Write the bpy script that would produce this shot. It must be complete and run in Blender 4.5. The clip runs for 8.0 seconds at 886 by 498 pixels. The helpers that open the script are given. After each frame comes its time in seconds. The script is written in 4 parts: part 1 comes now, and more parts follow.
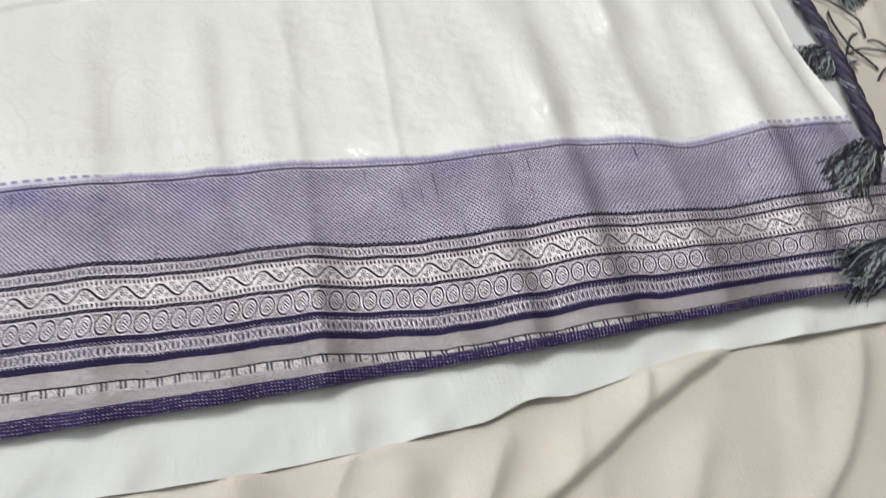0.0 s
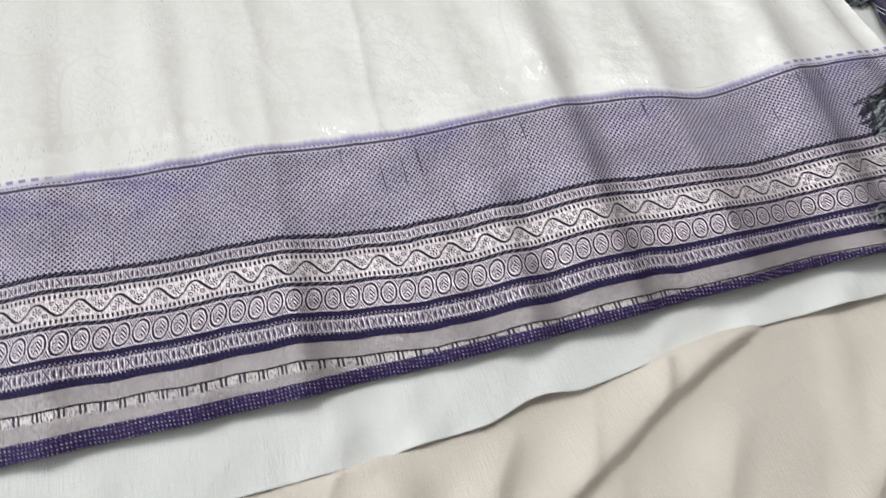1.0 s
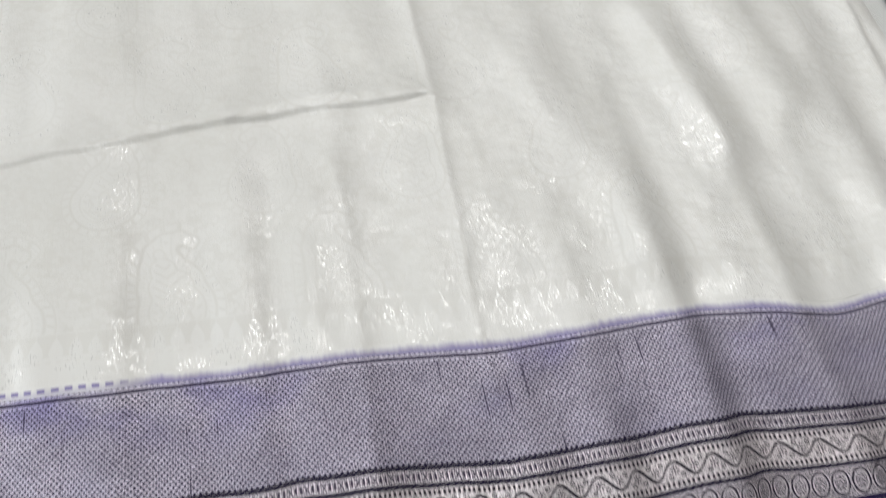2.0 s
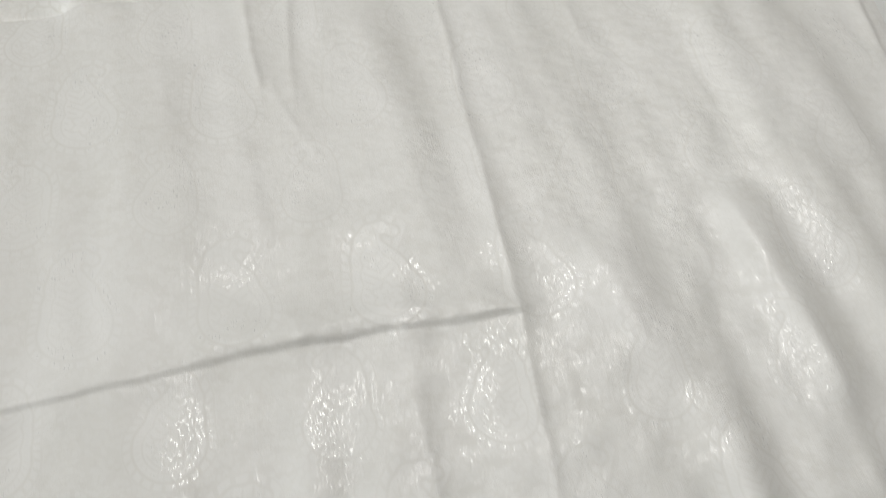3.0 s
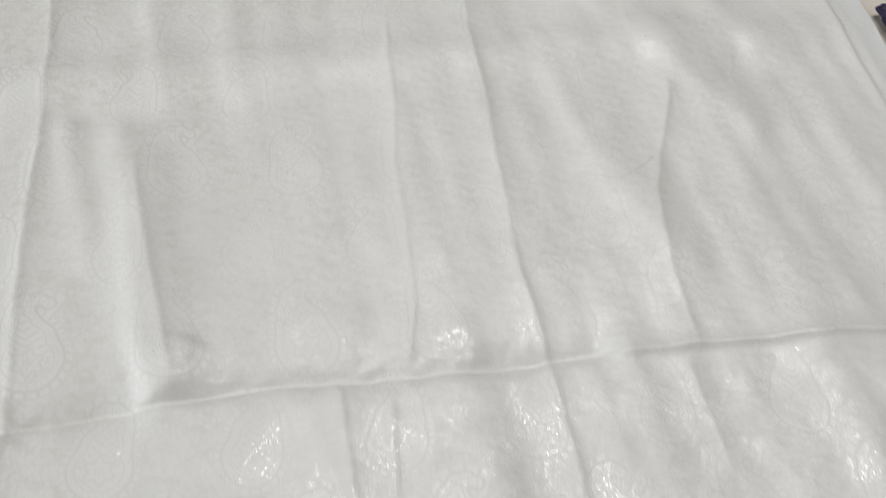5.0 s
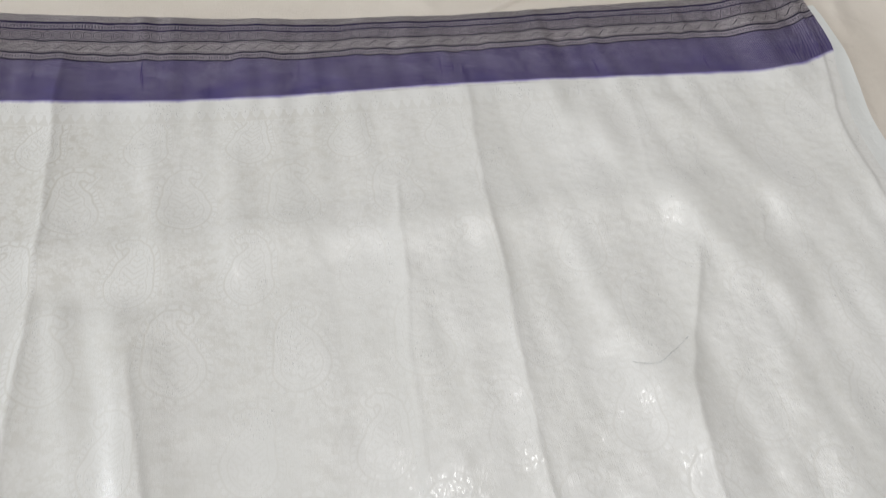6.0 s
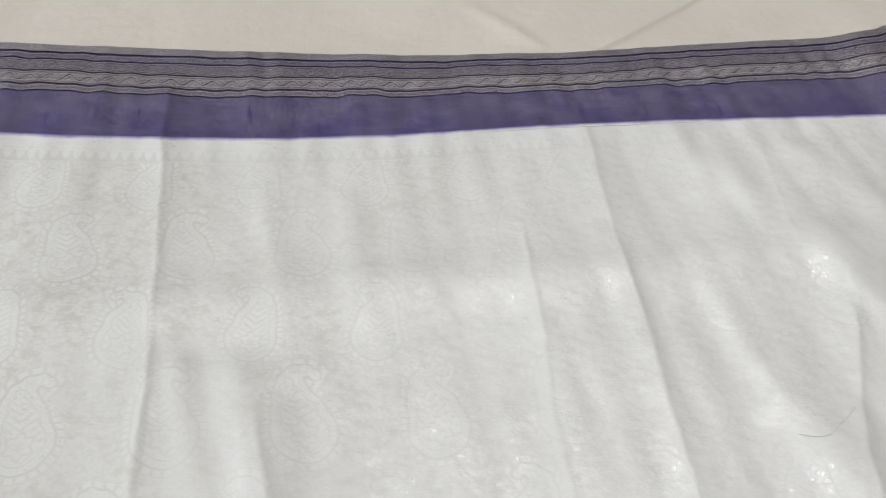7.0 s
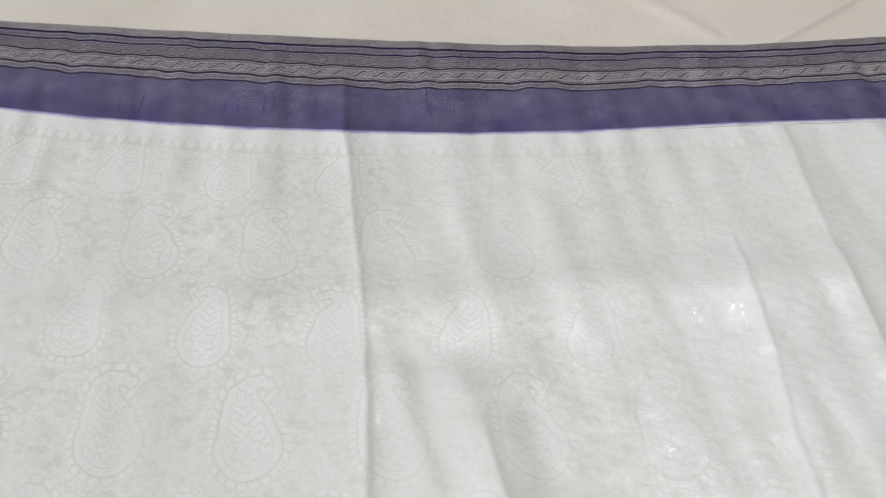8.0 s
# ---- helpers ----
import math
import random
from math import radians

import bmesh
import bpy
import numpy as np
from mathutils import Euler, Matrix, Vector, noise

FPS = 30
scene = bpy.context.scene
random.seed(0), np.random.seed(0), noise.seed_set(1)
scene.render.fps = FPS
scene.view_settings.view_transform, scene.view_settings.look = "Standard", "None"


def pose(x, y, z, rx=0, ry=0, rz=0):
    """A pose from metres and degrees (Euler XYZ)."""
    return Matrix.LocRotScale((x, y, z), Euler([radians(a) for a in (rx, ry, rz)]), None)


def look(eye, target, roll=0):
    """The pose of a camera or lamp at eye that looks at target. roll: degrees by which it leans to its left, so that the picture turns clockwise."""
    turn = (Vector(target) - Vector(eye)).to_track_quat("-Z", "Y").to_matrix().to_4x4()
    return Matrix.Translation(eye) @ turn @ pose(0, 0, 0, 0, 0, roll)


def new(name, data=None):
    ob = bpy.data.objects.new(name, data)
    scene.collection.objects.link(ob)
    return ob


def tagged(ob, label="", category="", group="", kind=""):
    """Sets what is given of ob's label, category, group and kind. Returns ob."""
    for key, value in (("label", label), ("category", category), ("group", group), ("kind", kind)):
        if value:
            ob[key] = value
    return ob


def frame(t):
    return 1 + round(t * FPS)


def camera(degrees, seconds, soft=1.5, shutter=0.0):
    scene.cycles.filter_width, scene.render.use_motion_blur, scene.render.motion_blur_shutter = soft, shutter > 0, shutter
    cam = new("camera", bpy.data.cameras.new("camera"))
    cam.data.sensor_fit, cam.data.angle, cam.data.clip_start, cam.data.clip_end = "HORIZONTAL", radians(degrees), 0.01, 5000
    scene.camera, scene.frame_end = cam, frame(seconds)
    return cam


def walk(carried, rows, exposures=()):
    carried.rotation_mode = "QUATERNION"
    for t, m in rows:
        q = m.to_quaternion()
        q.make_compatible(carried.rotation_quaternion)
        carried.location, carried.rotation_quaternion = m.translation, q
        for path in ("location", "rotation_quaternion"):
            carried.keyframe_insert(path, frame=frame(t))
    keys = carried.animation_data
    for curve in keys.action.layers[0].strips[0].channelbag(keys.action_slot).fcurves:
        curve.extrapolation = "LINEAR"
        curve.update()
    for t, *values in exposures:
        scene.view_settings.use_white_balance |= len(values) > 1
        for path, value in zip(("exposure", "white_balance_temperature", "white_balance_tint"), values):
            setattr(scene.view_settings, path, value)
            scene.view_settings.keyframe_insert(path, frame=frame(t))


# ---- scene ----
# ---------------------------------------------------------------- camera
cam = camera(62.7, 8.0, 1.1, 0.35)
PATH = [
    (0.0, -0.0037, -0.2653, 0.3696, 29.49, -5.77, -13.08),
    (0.5, 0.0301, -0.2652, 0.3377, 26.70, -3.39, -15.52),
    (1.0, 0.0285, -0.2414, 0.3376, 26.78, -1.84, -15.29),
    (1.5, 0.0188, -0.2004, 0.3439, 28.28, -0.86, -12.82),
    (2.0, 0.0106, -0.1307, 0.3507, 28.91, -1.72, -11.77),
    (2.2, 0.0069, -0.1022, 0.3575, 28.82, -2.07, -11.04),
    (3.3, -0.0157, 0.0527, 0.3911, 28.17, -2.41, -10.40),
    (3.5, -0.0128, 0.0784, 0.3961, 28.86, -3.15, -10.15),
    (4.0, -0.0309, 0.1440, 0.4048, 30.81, -3.84, -9.56),
    (4.5, -0.0506, 0.2065, 0.4173, 31.55, -3.92, -9.02),
    (5.0, -0.0520, 0.2654, 0.4389, 32.75, -3.30, -8.93),
    (5.2, -0.0467, 0.2851, 0.4455, 33.55, -2.48, -8.87),
    (6.3, -0.0516, 0.3929, 0.4590, 37.94, -3.26, -9.25),
    (6.5, -0.0673, 0.4031, 0.4488, 38.11, -3.34, -9.19),
    (7.0, -0.1241, 0.4165, 0.4379, 39.30, -2.24, -7.07),
    (7.5, -0.1840, 0.4341, 0.4337, 38.80, -1.23, -5.09),
    (8.0, -0.2437, 0.4527, 0.4239, 38.13, -0.56, -4.13),
]
EXPOSURES = [(0.0, -0.18, 6500, 10), (1.0, -0.17, 6450, 10.5), (2.0, -0.40, 6500, 10), (3.5, -0.66, 6650, 10), (5.0, -0.70, 6480, 11.5), (6.5, -0.63, 6460, 11.5), (8.0, -0.58, 6360, 12)]
walk(cam, [(t, pose(x, y, z, a, b, c)) for t, x, y, z, a, b, c in PATH], EXPOSURES)

# ---------------------------------------------------------------- light
FLOOR = -0.58
world = bpy.data.worlds.new("sky")
scene.world = world
world.use_nodes = True
wt = world.node_tree
wt.nodes.clear()
sky = wt.nodes.new("ShaderNodeTexSky")
sky.sky_type, sky.sun_disc = "NISHITA", False
sky.sun_elevation, sky.sun_rotation = radians(42), radians(60)
bg = wt.nodes.new("ShaderNodeBackground")
bg.inputs[1].default_value = 0.12
wo = wt.nodes.new("ShaderNodeOutputWorld")
wt.links.new(sky.outputs[0], bg.inputs[0])
wt.links.new(bg.outputs[0], wo.inputs[0])

sun = new("sun", bpy.data.lights.new("sun", "SUN"))
sun.data.energy, sun.data.angle, sun.data.color = 3.0, radians(0.5), (1, 0.95, 0.88)
sun.matrix_world = look((5, 3, 5.0), (0, 0, 0))

# daylight in the window opening, and an unseen lamp added overhead
def area_lamp(name, place, target, w, h, power, colour):
    lamp = new(name, bpy.data.lights.new(name, "AREA"))
    lamp.data.shape, lamp.data.size, lamp.data.size_y = "RECTANGLE", w, h
    lamp.data.energy, lamp.data.color = power, colour
    lamp.matrix_world = look(place, target)
    return lamp

area_lamp("daylight", (-2.98, 0.35, 0.98), (1, 0.35, 0.98), 2.15, 1.35, 82, (0.97, 0.99, 1.0))
# added without a fixture: evens the cloth and feeds glints on silver and satin
area_lamp("overhead_fill", (0.30, 0.92, 2.10), (0.30, 0.92, 0), 1.6, 0.8, 42, (1.0, 0.99, 0.975))

# ---------------------------------------------------------------- node helpers
class Nodes:
    """A material with short ways to write arithmetic on its inputs."""

    def __init__(self, name):
        self.mat = bpy.data.materials.new(name)
        self.mat.use_nodes = True
        self.tree = self.mat.node_tree
        self.tree.nodes.clear()
        self.out = self.add("ShaderNodeOutputMaterial")
        self.bsdf = self.add("ShaderNodeBsdfPrincipled")
        self.tree.links.new(self.bsdf.outputs[0], self.out.inputs[0])

    def add(self, kind):
        return self.tree.nodes.new(kind)

    def put(self, socket, value):
        if isinstance(value, bpy.types.NodeSocket):
            self.tree.links.new(value, socket)
        else:
            socket.default_value = value

    def m(self, op, a, b=0.0, c=0.0):
        n = self.add("ShaderNodeMath")
        n.operation = op
        for s, v in zip(n.inputs, (a, b, c)):
            self.put(s, v)
        return n.outputs[0]

    def smooth(self, x, lo, hi, a=0.0, b=1.0):
        n = self.add("ShaderNodeMapRange")
        n.interpolation_type = "SMOOTHSTEP"
        for s, v in zip(n.inputs, (x, lo, hi, a, b)):
            self.put(s, v)
        return n.outputs[0]

    def band(self, x, lo, hi, soft):
        """1 between lo and hi."""
        return self.m("MULTIPLY", self.smooth(x, lo - soft, lo + soft), self.smooth(x, hi - soft, hi + soft, 1.0, 0.0))

    def mix(self, f, a, b):
        n = self.add("ShaderNodeMix")
        n.data_type = "RGBA"
        self.put(n.inputs[0], f)
        self.put(n.inputs[6], a if isinstance(a, bpy.types.NodeSocket) else (*a, 1))
        self.put(n.inputs[7], b if isinstance(b, bpy.types.NodeSocket) else (*b, 1))
        return n.outputs[2]

    def lerp(self, f, a, b):
        n = self.add("ShaderNodeMix")
        for s, v in zip((n.inputs[0], n.inputs[2], n.inputs[3]), (f, a, b)):
            self.put(s, v)
        return n.outputs[0]

    def uv(self):
        n = self.add("ShaderNodeUVMap")
        n.uv_map = "cloth"
        s = self.add("ShaderNodeSeparateXYZ")
        self.tree.links.new(n.outputs[0], s.inputs[0])
        self.vec = n.outputs[0]
        return s.outputs[0], s.outputs[1]

    def place(self):
        self.vec = self.add("ShaderNodeTexCoord").outputs["Object"]
        return self.vec

    def scaled(self, sx, sy, sz=1.0, turn=0.0):
        n = self.add("ShaderNodeMapping")
        self.tree.links.new(self.vec, n.inputs[0])
        n.inputs["Scale"].default_value = (sx, sy, sz)
        n.inputs["Rotation"].default_value = (0, 0, turn)
        return n.outputs[0]

    def noise(self, vec, scale=1.0, detail=3.0, rough=0.55):
        n = self.add("ShaderNodeTexNoise")
        self.put(n.inputs["Vector"], vec)
        n.inputs["Scale"].default_value, n.inputs["Detail"].default_value, n.inputs["Roughness"].default_value = scale, detail, rough
        return n.outputs[0]

    def cells(self, vec, scale=1.0, feature="F1", jitter=1.0):
        n = self.add("ShaderNodeTexVoronoi")
        n.feature = feature
        self.put(n.inputs["Vector"], vec)
        n.inputs["Scale"].default_value, n.inputs["Randomness"].default_value = scale, jitter
        return n.outputs[0]

    def bump(self, height, depth, strength=1.0):
        n = self.add("ShaderNodeBump")
        n.inputs["Strength"].default_value, n.inputs["Distance"].default_value = strength, depth
        self.put(n.inputs["Height"], height)
        self.tree.links.new(n.outputs[0], self.bsdf.inputs["Normal"])

    def done(self, colour, rough, metal=0.0, spec=0.5, sheen=0.0):
        b = self.bsdf.inputs
        self.put(b["Base Color"], colour if isinstance(colour, bpy.types.NodeSocket) else (*colour, 1))
        self.put(b["Roughness"], rough)
        self.put(b["Metallic"], metal)
        self.put(b["Specular IOR Level"], spec)
        self.put(b["Sheen Weight"], sheen)
        return self.mat


def sine(k, x, period, shift=0.0):
    return k.m("SINE", k.m("ADD", k.m("MULTIPLY", x, 2 * math.pi / period), shift))


def pulse(k, x, period, shift=0.0):
    """-0.5 to 0.5 over each period."""
    return k.m("SUBTRACT", k.m("FRACT", k.m("ADD", k.m("DIVIDE", x, period), shift)), 0.5)

# ---------------------------------------------------------------- materials
def paisley(k, x, y, px, py, sx, sy, mirror, size):
    """Self-woven hooked paisley repeating at px by py metres: the thin ground lines in and round it, and where it lies."""
    a = k.m("MULTIPLY", pulse(k, x, px, sx), mirror * px / size)
    b = k.m("MULTIPLY", pulse(k, y, py, sy), py / size)
    # a chain of shrinking discs from the round belly to the curled tip
    out = None
    for cx, cy, r in ((0.0, -0.33, 0.50), (0.07, 0.02, 0.41), (0.17, 0.30, 0.30), (0.20, 0.53, 0.21), (0.11, 0.70, 0.15), (-0.05, 0.76, 0.11), (-0.19, 0.68, 0.10)):
        dx, dy = k.m("SUBTRACT", a, cx), k.m("SUBTRACT", b, cy)
        d = k.m("SUBTRACT", k.m("SQRT", k.m("ADD", k.m("MULTIPLY", dx, dx), k.m("MULTIPLY", dy, dy))), r)
        out = d if out is None else k.m("SMOOTH_MIN", out, d, 0.10)
    turn = k.m("ARCTAN2", k.m("ADD", b, 0.10), k.m("SUBTRACT", a, 0.05))
    lines = k.m("MAXIMUM", k.band(out, -0.020, 0.020, 0.018), k.m("MULTIPLY", k.band(out, -0.150, -0.125, 0.014), 0.75))
    # beaded rim outside, small ticks in the border, fishbone and a rosette within
    bead = k.smooth(k.m("COSINE", k.m("MULTIPLY", turn, 30.0)), 0.35, 0.85, 0.0, 0.8)
    lines = k.m("MAXIMUM", lines, k.m("MULTIPLY", k.band(out, 0.02, 0.12, 0.012), bead))
    lines = k.m("MAXIMUM", lines, k.m("MULTIPLY", k.band(out, 0.115, 0.145, 0.016), 0.8))
    tick = k.smooth(k.m("COSINE", k.m("MULTIPLY", turn, 44.0)), 0.5, 0.9)
    lines = k.m("MAXIMUM", lines, k.m("MULTIPLY", k.band(out, -0.105, -0.045, 0.012), k.m("MULTIPLY", tick, 0.5)))
    lean = k.m("ABSOLUTE", k.m("SUBTRACT", a, k.m("MULTIPLY", k.m("ADD", b, 0.33), 0.22)))
    bone = k.smooth(k.m("SINE", k.m("SUBTRACT", k.m("MULTIPLY", b, 46.0), k.m("MULTIPLY", lean, 34.0))), 0.25, 0.8)
    bx, by = a, k.m("ADD", b, 0.36)
    rr = k.m("SQRT", k.m("ADD", k.m("MULTIPLY", bx, bx), k.m("MULTIPLY", by, by)))
    rose = k.smooth(k.m("SINE", k.m("ADD", k.m("MULTIPLY", rr, 40.0), k.m("MULTIPLY", k.m("COSINE", k.m("MULTIPLY", k.m("ARCTAN2", by, bx), 6.0)), 1.5))), 0.2, 0.8)
    heart = k.lerp(k.smooth(rr, 0.24, 0.27), rose, bone)
    lines = k.m("MAXIMUM", lines, k.m("MULTIPLY", k.m("MULTIPLY", k.smooth(out, -0.19, -0.165, 1.0, 0.0), heart), 0.62))
    return lines, k.smooth(out, 0.135, 0.155, 1.0, 0.0)


def brocade():
    k = Nodes("white_brocade_silk")
    x, y = k.uv()
    warp = k.noise(k.scaled(20, 20), 1.0, 2)
    xs = k.m("ADD", x, k.m("MULTIPLY", k.m("SUBTRACT", warp, 0.5), 0.008))
    p1, n1 = paisley(k, xs, y, 0.087, 0.146, 0.879, 0.644, 1.0, 0.037)
    p2, n2 = paisley(k, xs, y, 0.087, 0.146, 0.454, 0.137, -1.0, 0.042)
    free = k.m("SUBTRACT", 1.0, k.m("MAXIMUM", n1, n2))
    # leaves and florets between them, parted by thin lines
    bent = k.add("ShaderNodeVectorMath")
    bent.operation = "MULTIPLY_ADD"
    swirl = k.add("ShaderNodeTexNoise")
    k.put(swirl.inputs["Vector"], k.scaled(70, 70))
    k.put(bent.inputs[0], swirl.outputs[1])
    bent.inputs[1].default_value = (1.5, 1.5, 0.0)
    k.put(bent.inputs[2], k.scaled(100, 150, 1, 0.3))
    leaf = k.cells(bent.outputs[0], 1.0, "F1", 0.9)
    small = k.cells(k.scaled(360, 330), 1.0, "F1", 0.9)
    broken = k.smooth(k.noise(k.scaled(150, 150), 1.0, 2), 0.32, 0.52)
    fill = k.m("MAXIMUM", k.m("MULTIPLY", k.smooth(leaf, 0.52, 0.72), broken), 0.22)
    fill = k.m("MAXIMUM", fill, k.m("MULTIPLY", k.m("MULTIPLY", k.band(leaf, 0.30, 0.35, 0.04), 0.5), k.m("SUBTRACT", 1.0, broken)))
    fill = k.m("MAXIMUM", fill, k.m("MULTIPLY", k.smooth(small, 0.48, 0.64), 0.62))
    gaps = k.m("MAXIMUM", k.m("MULTIPLY", k.m("MAXIMUM", p1, p2), k.m("SUBTRACT", 1.0, free)), k.m("MULTIPLY", free, fill))
    # row of leaf drops beside both borders
    lead = k.m("MULTIPLY", pulse(k, x, 0.0098), 2.0)
    for lo, up in ((0.886, 1.0), (0.024, -1.0)):
        rise = k.m("MULTIPLY", k.m("SUBTRACT", y, lo), up / 0.0056)
        width = k.m("MULTIPLY", k.m("SQRT", k.m("MAXIMUM", k.m("SUBTRACT", 1.0, k.m("MULTIPLY", rise, rise)), 0.0)), k.m("ADD", 0.62, k.m("MULTIPLY", rise, 0.34)))
        off = k.m("SUBTRACT", k.m("ABSOLUTE", lead), width)
        drop = k.m("MULTIPLY", k.smooth(off, -0.05, 0.12), k.band(rise, -1.5, 0.75, 0.12))
        dots = k.m("MULTIPLY", k.smooth(sine(k, x, 0.0049), -0.3, 0.4), k.m("MULTIPLY", k.band(rise, 1.15, 1.40, 0.06), 0.6))
        clear = k.band(rise, -1.6, 9.0, 0.15)
        gaps = k.m("MAXIMUM", k.m("MULTIPLY", gaps, k.m("SUBTRACT", 1.0, clear)), k.m("MULTIPLY", k.m("MAXIMUM", drop, dots), 0.75))
    # random wear of the woven lines
    wear_sheen = k.smooth(k.noise(k.scaled(7, 8), 1.0, 3), 0.34, 0.60, 0.55, 1.0)
    # lines kept strongest at the far left: angle-dependent gloss put into the colour
    wear_sheen = k.m("MULTIPLY", wear_sheen, k.smooth(k.m("ADD", x, k.m("MULTIPLY", y, -0.6)), -0.82, -0.32, 1.0, 0.40))
    figure = k.m("SUBTRACT", 1.0, gaps)
    shown = k.m("MULTIPLY", gaps, wear_sheen)
    slub = k.noise(k.scaled(40, 900), 1.0, 2)
    weft = k.noise(k.scaled(1100, 70), 1.0, 2)
    cloud = k.noise(k.scaled(16, 9), 1.0, 4)
    base = k.mix(k.smooth(cloud, 0.3, 0.7), (0.675, 0.68, 0.655), (0.725, 0.73, 0.71))
    colour = k.mix(shown, base, (0.585, 0.578, 0.535))
    # satin floats on the figures glint thread by thread, the ground between stays dull
    thread = k.smooth(k.noise(k.scaled(1300, 260), 1.0, 2), 0.44, 0.66)
    patch = k.smooth(k.noise(k.scaled(38, 30), 1.0, 4), 0.38, 0.58, 0.15, 1.0)
    float_ = k.m("MULTIPLY", figure, k.m("MULTIPLY", thread, patch))
    rough = k.lerp(float_, 0.48, 0.24)
    crush = k.noise(k.scaled(70, 70), 1.0, 4, 0.6)
    fine = k.noise(k.scaled(330, 330), 1.0, 3, 0.6)
    tuft = k.m("MULTIPLY", k.noise(k.scaled(1500, 420), 1.0, 2), patch)
    height = k.m("ADD", k.m("MULTIPLY", gaps, -0.05), k.m("ADD", k.m("MULTIPLY", slub, 0.10), k.m("MULTIPLY", weft, 0.15)))
    height = k.m("ADD", height, k.m("ADD", k.m("MULTIPLY", crush, 1.0), k.m("ADD", k.m("MULTIPLY", fine, 0.10), k.m("MULTIPLY", tuft, 0.24))))
    k.bump(height, 0.0008, 0.6)
    return k.done(colour, rough, k.m("MULTIPLY", float_, 0.16), k.lerp(float_, 0.45, 0.95), 0.1)


def feather(name, reach, dashes):
    """Where the purple yarn runs out into the white: soft ticks, and at both ends a row of dyed dots."""
    k = Nodes(name)
    u, v = k.uv()
    jag = k.noise(k.scaled(420, 60), 1.0, 2)
    broad = k.noise(k.scaled(26, 10), 1.0, 2)
    t = k.m("ADD", v, k.m("ADD", k.m("MULTIPLY", k.m("SUBTRACT", jag, 0.5), 0.0034), k.m("MULTIPLY", k.m("SUBTRACT", broad, 0.5), 0.0060)))
    f = k.smooth(t, -reach, 0.0006)
    if dashes:
        dash = k.m("MULTIPLY", k.smooth(k.m("ABSOLUTE", pulse(k, u, 0.0066)), 0.24, 0.34, 1.0, 0.0), k.band(v, -0.0032, -0.0010, 0.0006))
        ends = k.m("MAXIMUM", k.smooth(u, -0.12, -0.09, 1.0, 0.0), k.smooth(u, 0.295, 0.32))
        f = k.m("MAXIMUM", k.m("MULTIPLY", f, k.lerp(ends, 0.85, 0.35)), k.m("MULTIPLY", k.m("MULTIPLY", dash, ends), 0.9))
    k.bump(jag, 0.0004, 0.5)
    return k.done(k.mix(f, (0.735, 0.74, 0.725), (0.17, 0.14, 0.36)), 0.56, 0.0, 0.4, 0.1)


def woven(name, ground, thread, figure_of, gloss=0.33, metal_thread=0.92, metal_ground=0.08, violet=0.0, fleck=0.22):
    """A border band: figure_of gives how much of the shiny thread lies on top at each place."""
    k = Nodes(name)
    u, v = k.uv()
    drift = k.m("MULTIPLY", k.m("SUBTRACT", k.noise(k.scaled(230, 230), 1.0, 2), 0.5), 0.0010)
    f = figure_of(k, k.m("ADD", u, drift), k.m("ADD", v, k.m("MULTIPLY", drift, 0.6)))
    patch = k.noise(k.scaled(35, 60), 1.0, 3)
    pick = k.noise(k.scaled(1500, 420, 1, 0.25), 1.0, 2, 0.65)
    yarn = k.noise(k.scaled(2600, 900, 1, 0.25), 1.0, 1)
    f = k.m("MULTIPLY", f, k.smooth(pick, 0.34, 0.58, 0.55, 1.0))
    f = k.m("MAXIMUM", f, k.m("MULTIPLY", k.smooth(yarn, 0.52, 0.70), fleck))
    lit = k.mix(k.smooth(patch, 0.3, 0.7), thread, tuple(c * 0.88 for c in thread))
    if violet:
        dye = k.smooth(k.noise(k.scaled(16, 24), 1.0, 3), 0.46, 0.70)
        dye = k.m("MULTIPLY", dye, k.smooth(v, 0.0, 0.040, violet, violet * 0.2))
        lit = k.mix(dye, lit, (0.36, 0.33, 0.68))
    k.bump(k.m("ADD", f, k.m("MULTIPLY", pick, 0.7)), 0.0004, 0.8)
    return k.done(k.mix(f, ground, lit), k.lerp(f, 0.6, gloss), k.lerp(f, metal_ground, metal_thread), 0.10, 0.0)


def lattice(k, u, v, p, q):
    """Silver lines crossing on the slant round dark holes, the rising ones stronger."""
    d1 = k.m("ADD", k.m("DIVIDE", u, p), k.m("DIVIDE", v, q))
    d2 = k.m("SUBTRACT", k.m("DIVIDE", u, p), k.m("DIVIDE", v, q))
    up = k.smooth(k.m("COSINE", k.m("MULTIPLY", d1, 2 * math.pi)), -0.05, 0.65)
    down = k.smooth(k.m("COSINE", k.m("MULTIPLY", d2, 2 * math.pi)), 0.05, 0.75)
    return k.m("MAXIMUM", up, k.m("MULTIPLY", down, 0.85))


def wide_figure(k, u, v):
    f = lattice(k, u, v, 0.0026, 0.0029)
    end = k.smooth(u, 0.352, 0.356)
    f = k.lerp(end, f, lattice(k, u, v, 0.0034, 0.0022))
    slub = k.smooth(k.noise(k.scaled(420, 22), 1.0, 2), 0.65, 0.72, 1.0, 0.25)
    wear_sheen = k.smooth(k.noise(k.scaled(22, 30), 1.0, 3), 0.35, 0.65, 0.80, 1.0)
    f = k.m("MULTIPLY", k.m("MULTIPLY", f, slub), wear_sheen)
    # dark line between two bright ones along the white
    line = k.band(v, 0.0014, 0.0052, 0.0003)
    return k.lerp(line, f, k.smooth(k.m("ABSOLUTE", k.m("SUBTRACT", v, 0.0034)), 0.0007, 0.0011, 0.08, 0.85))


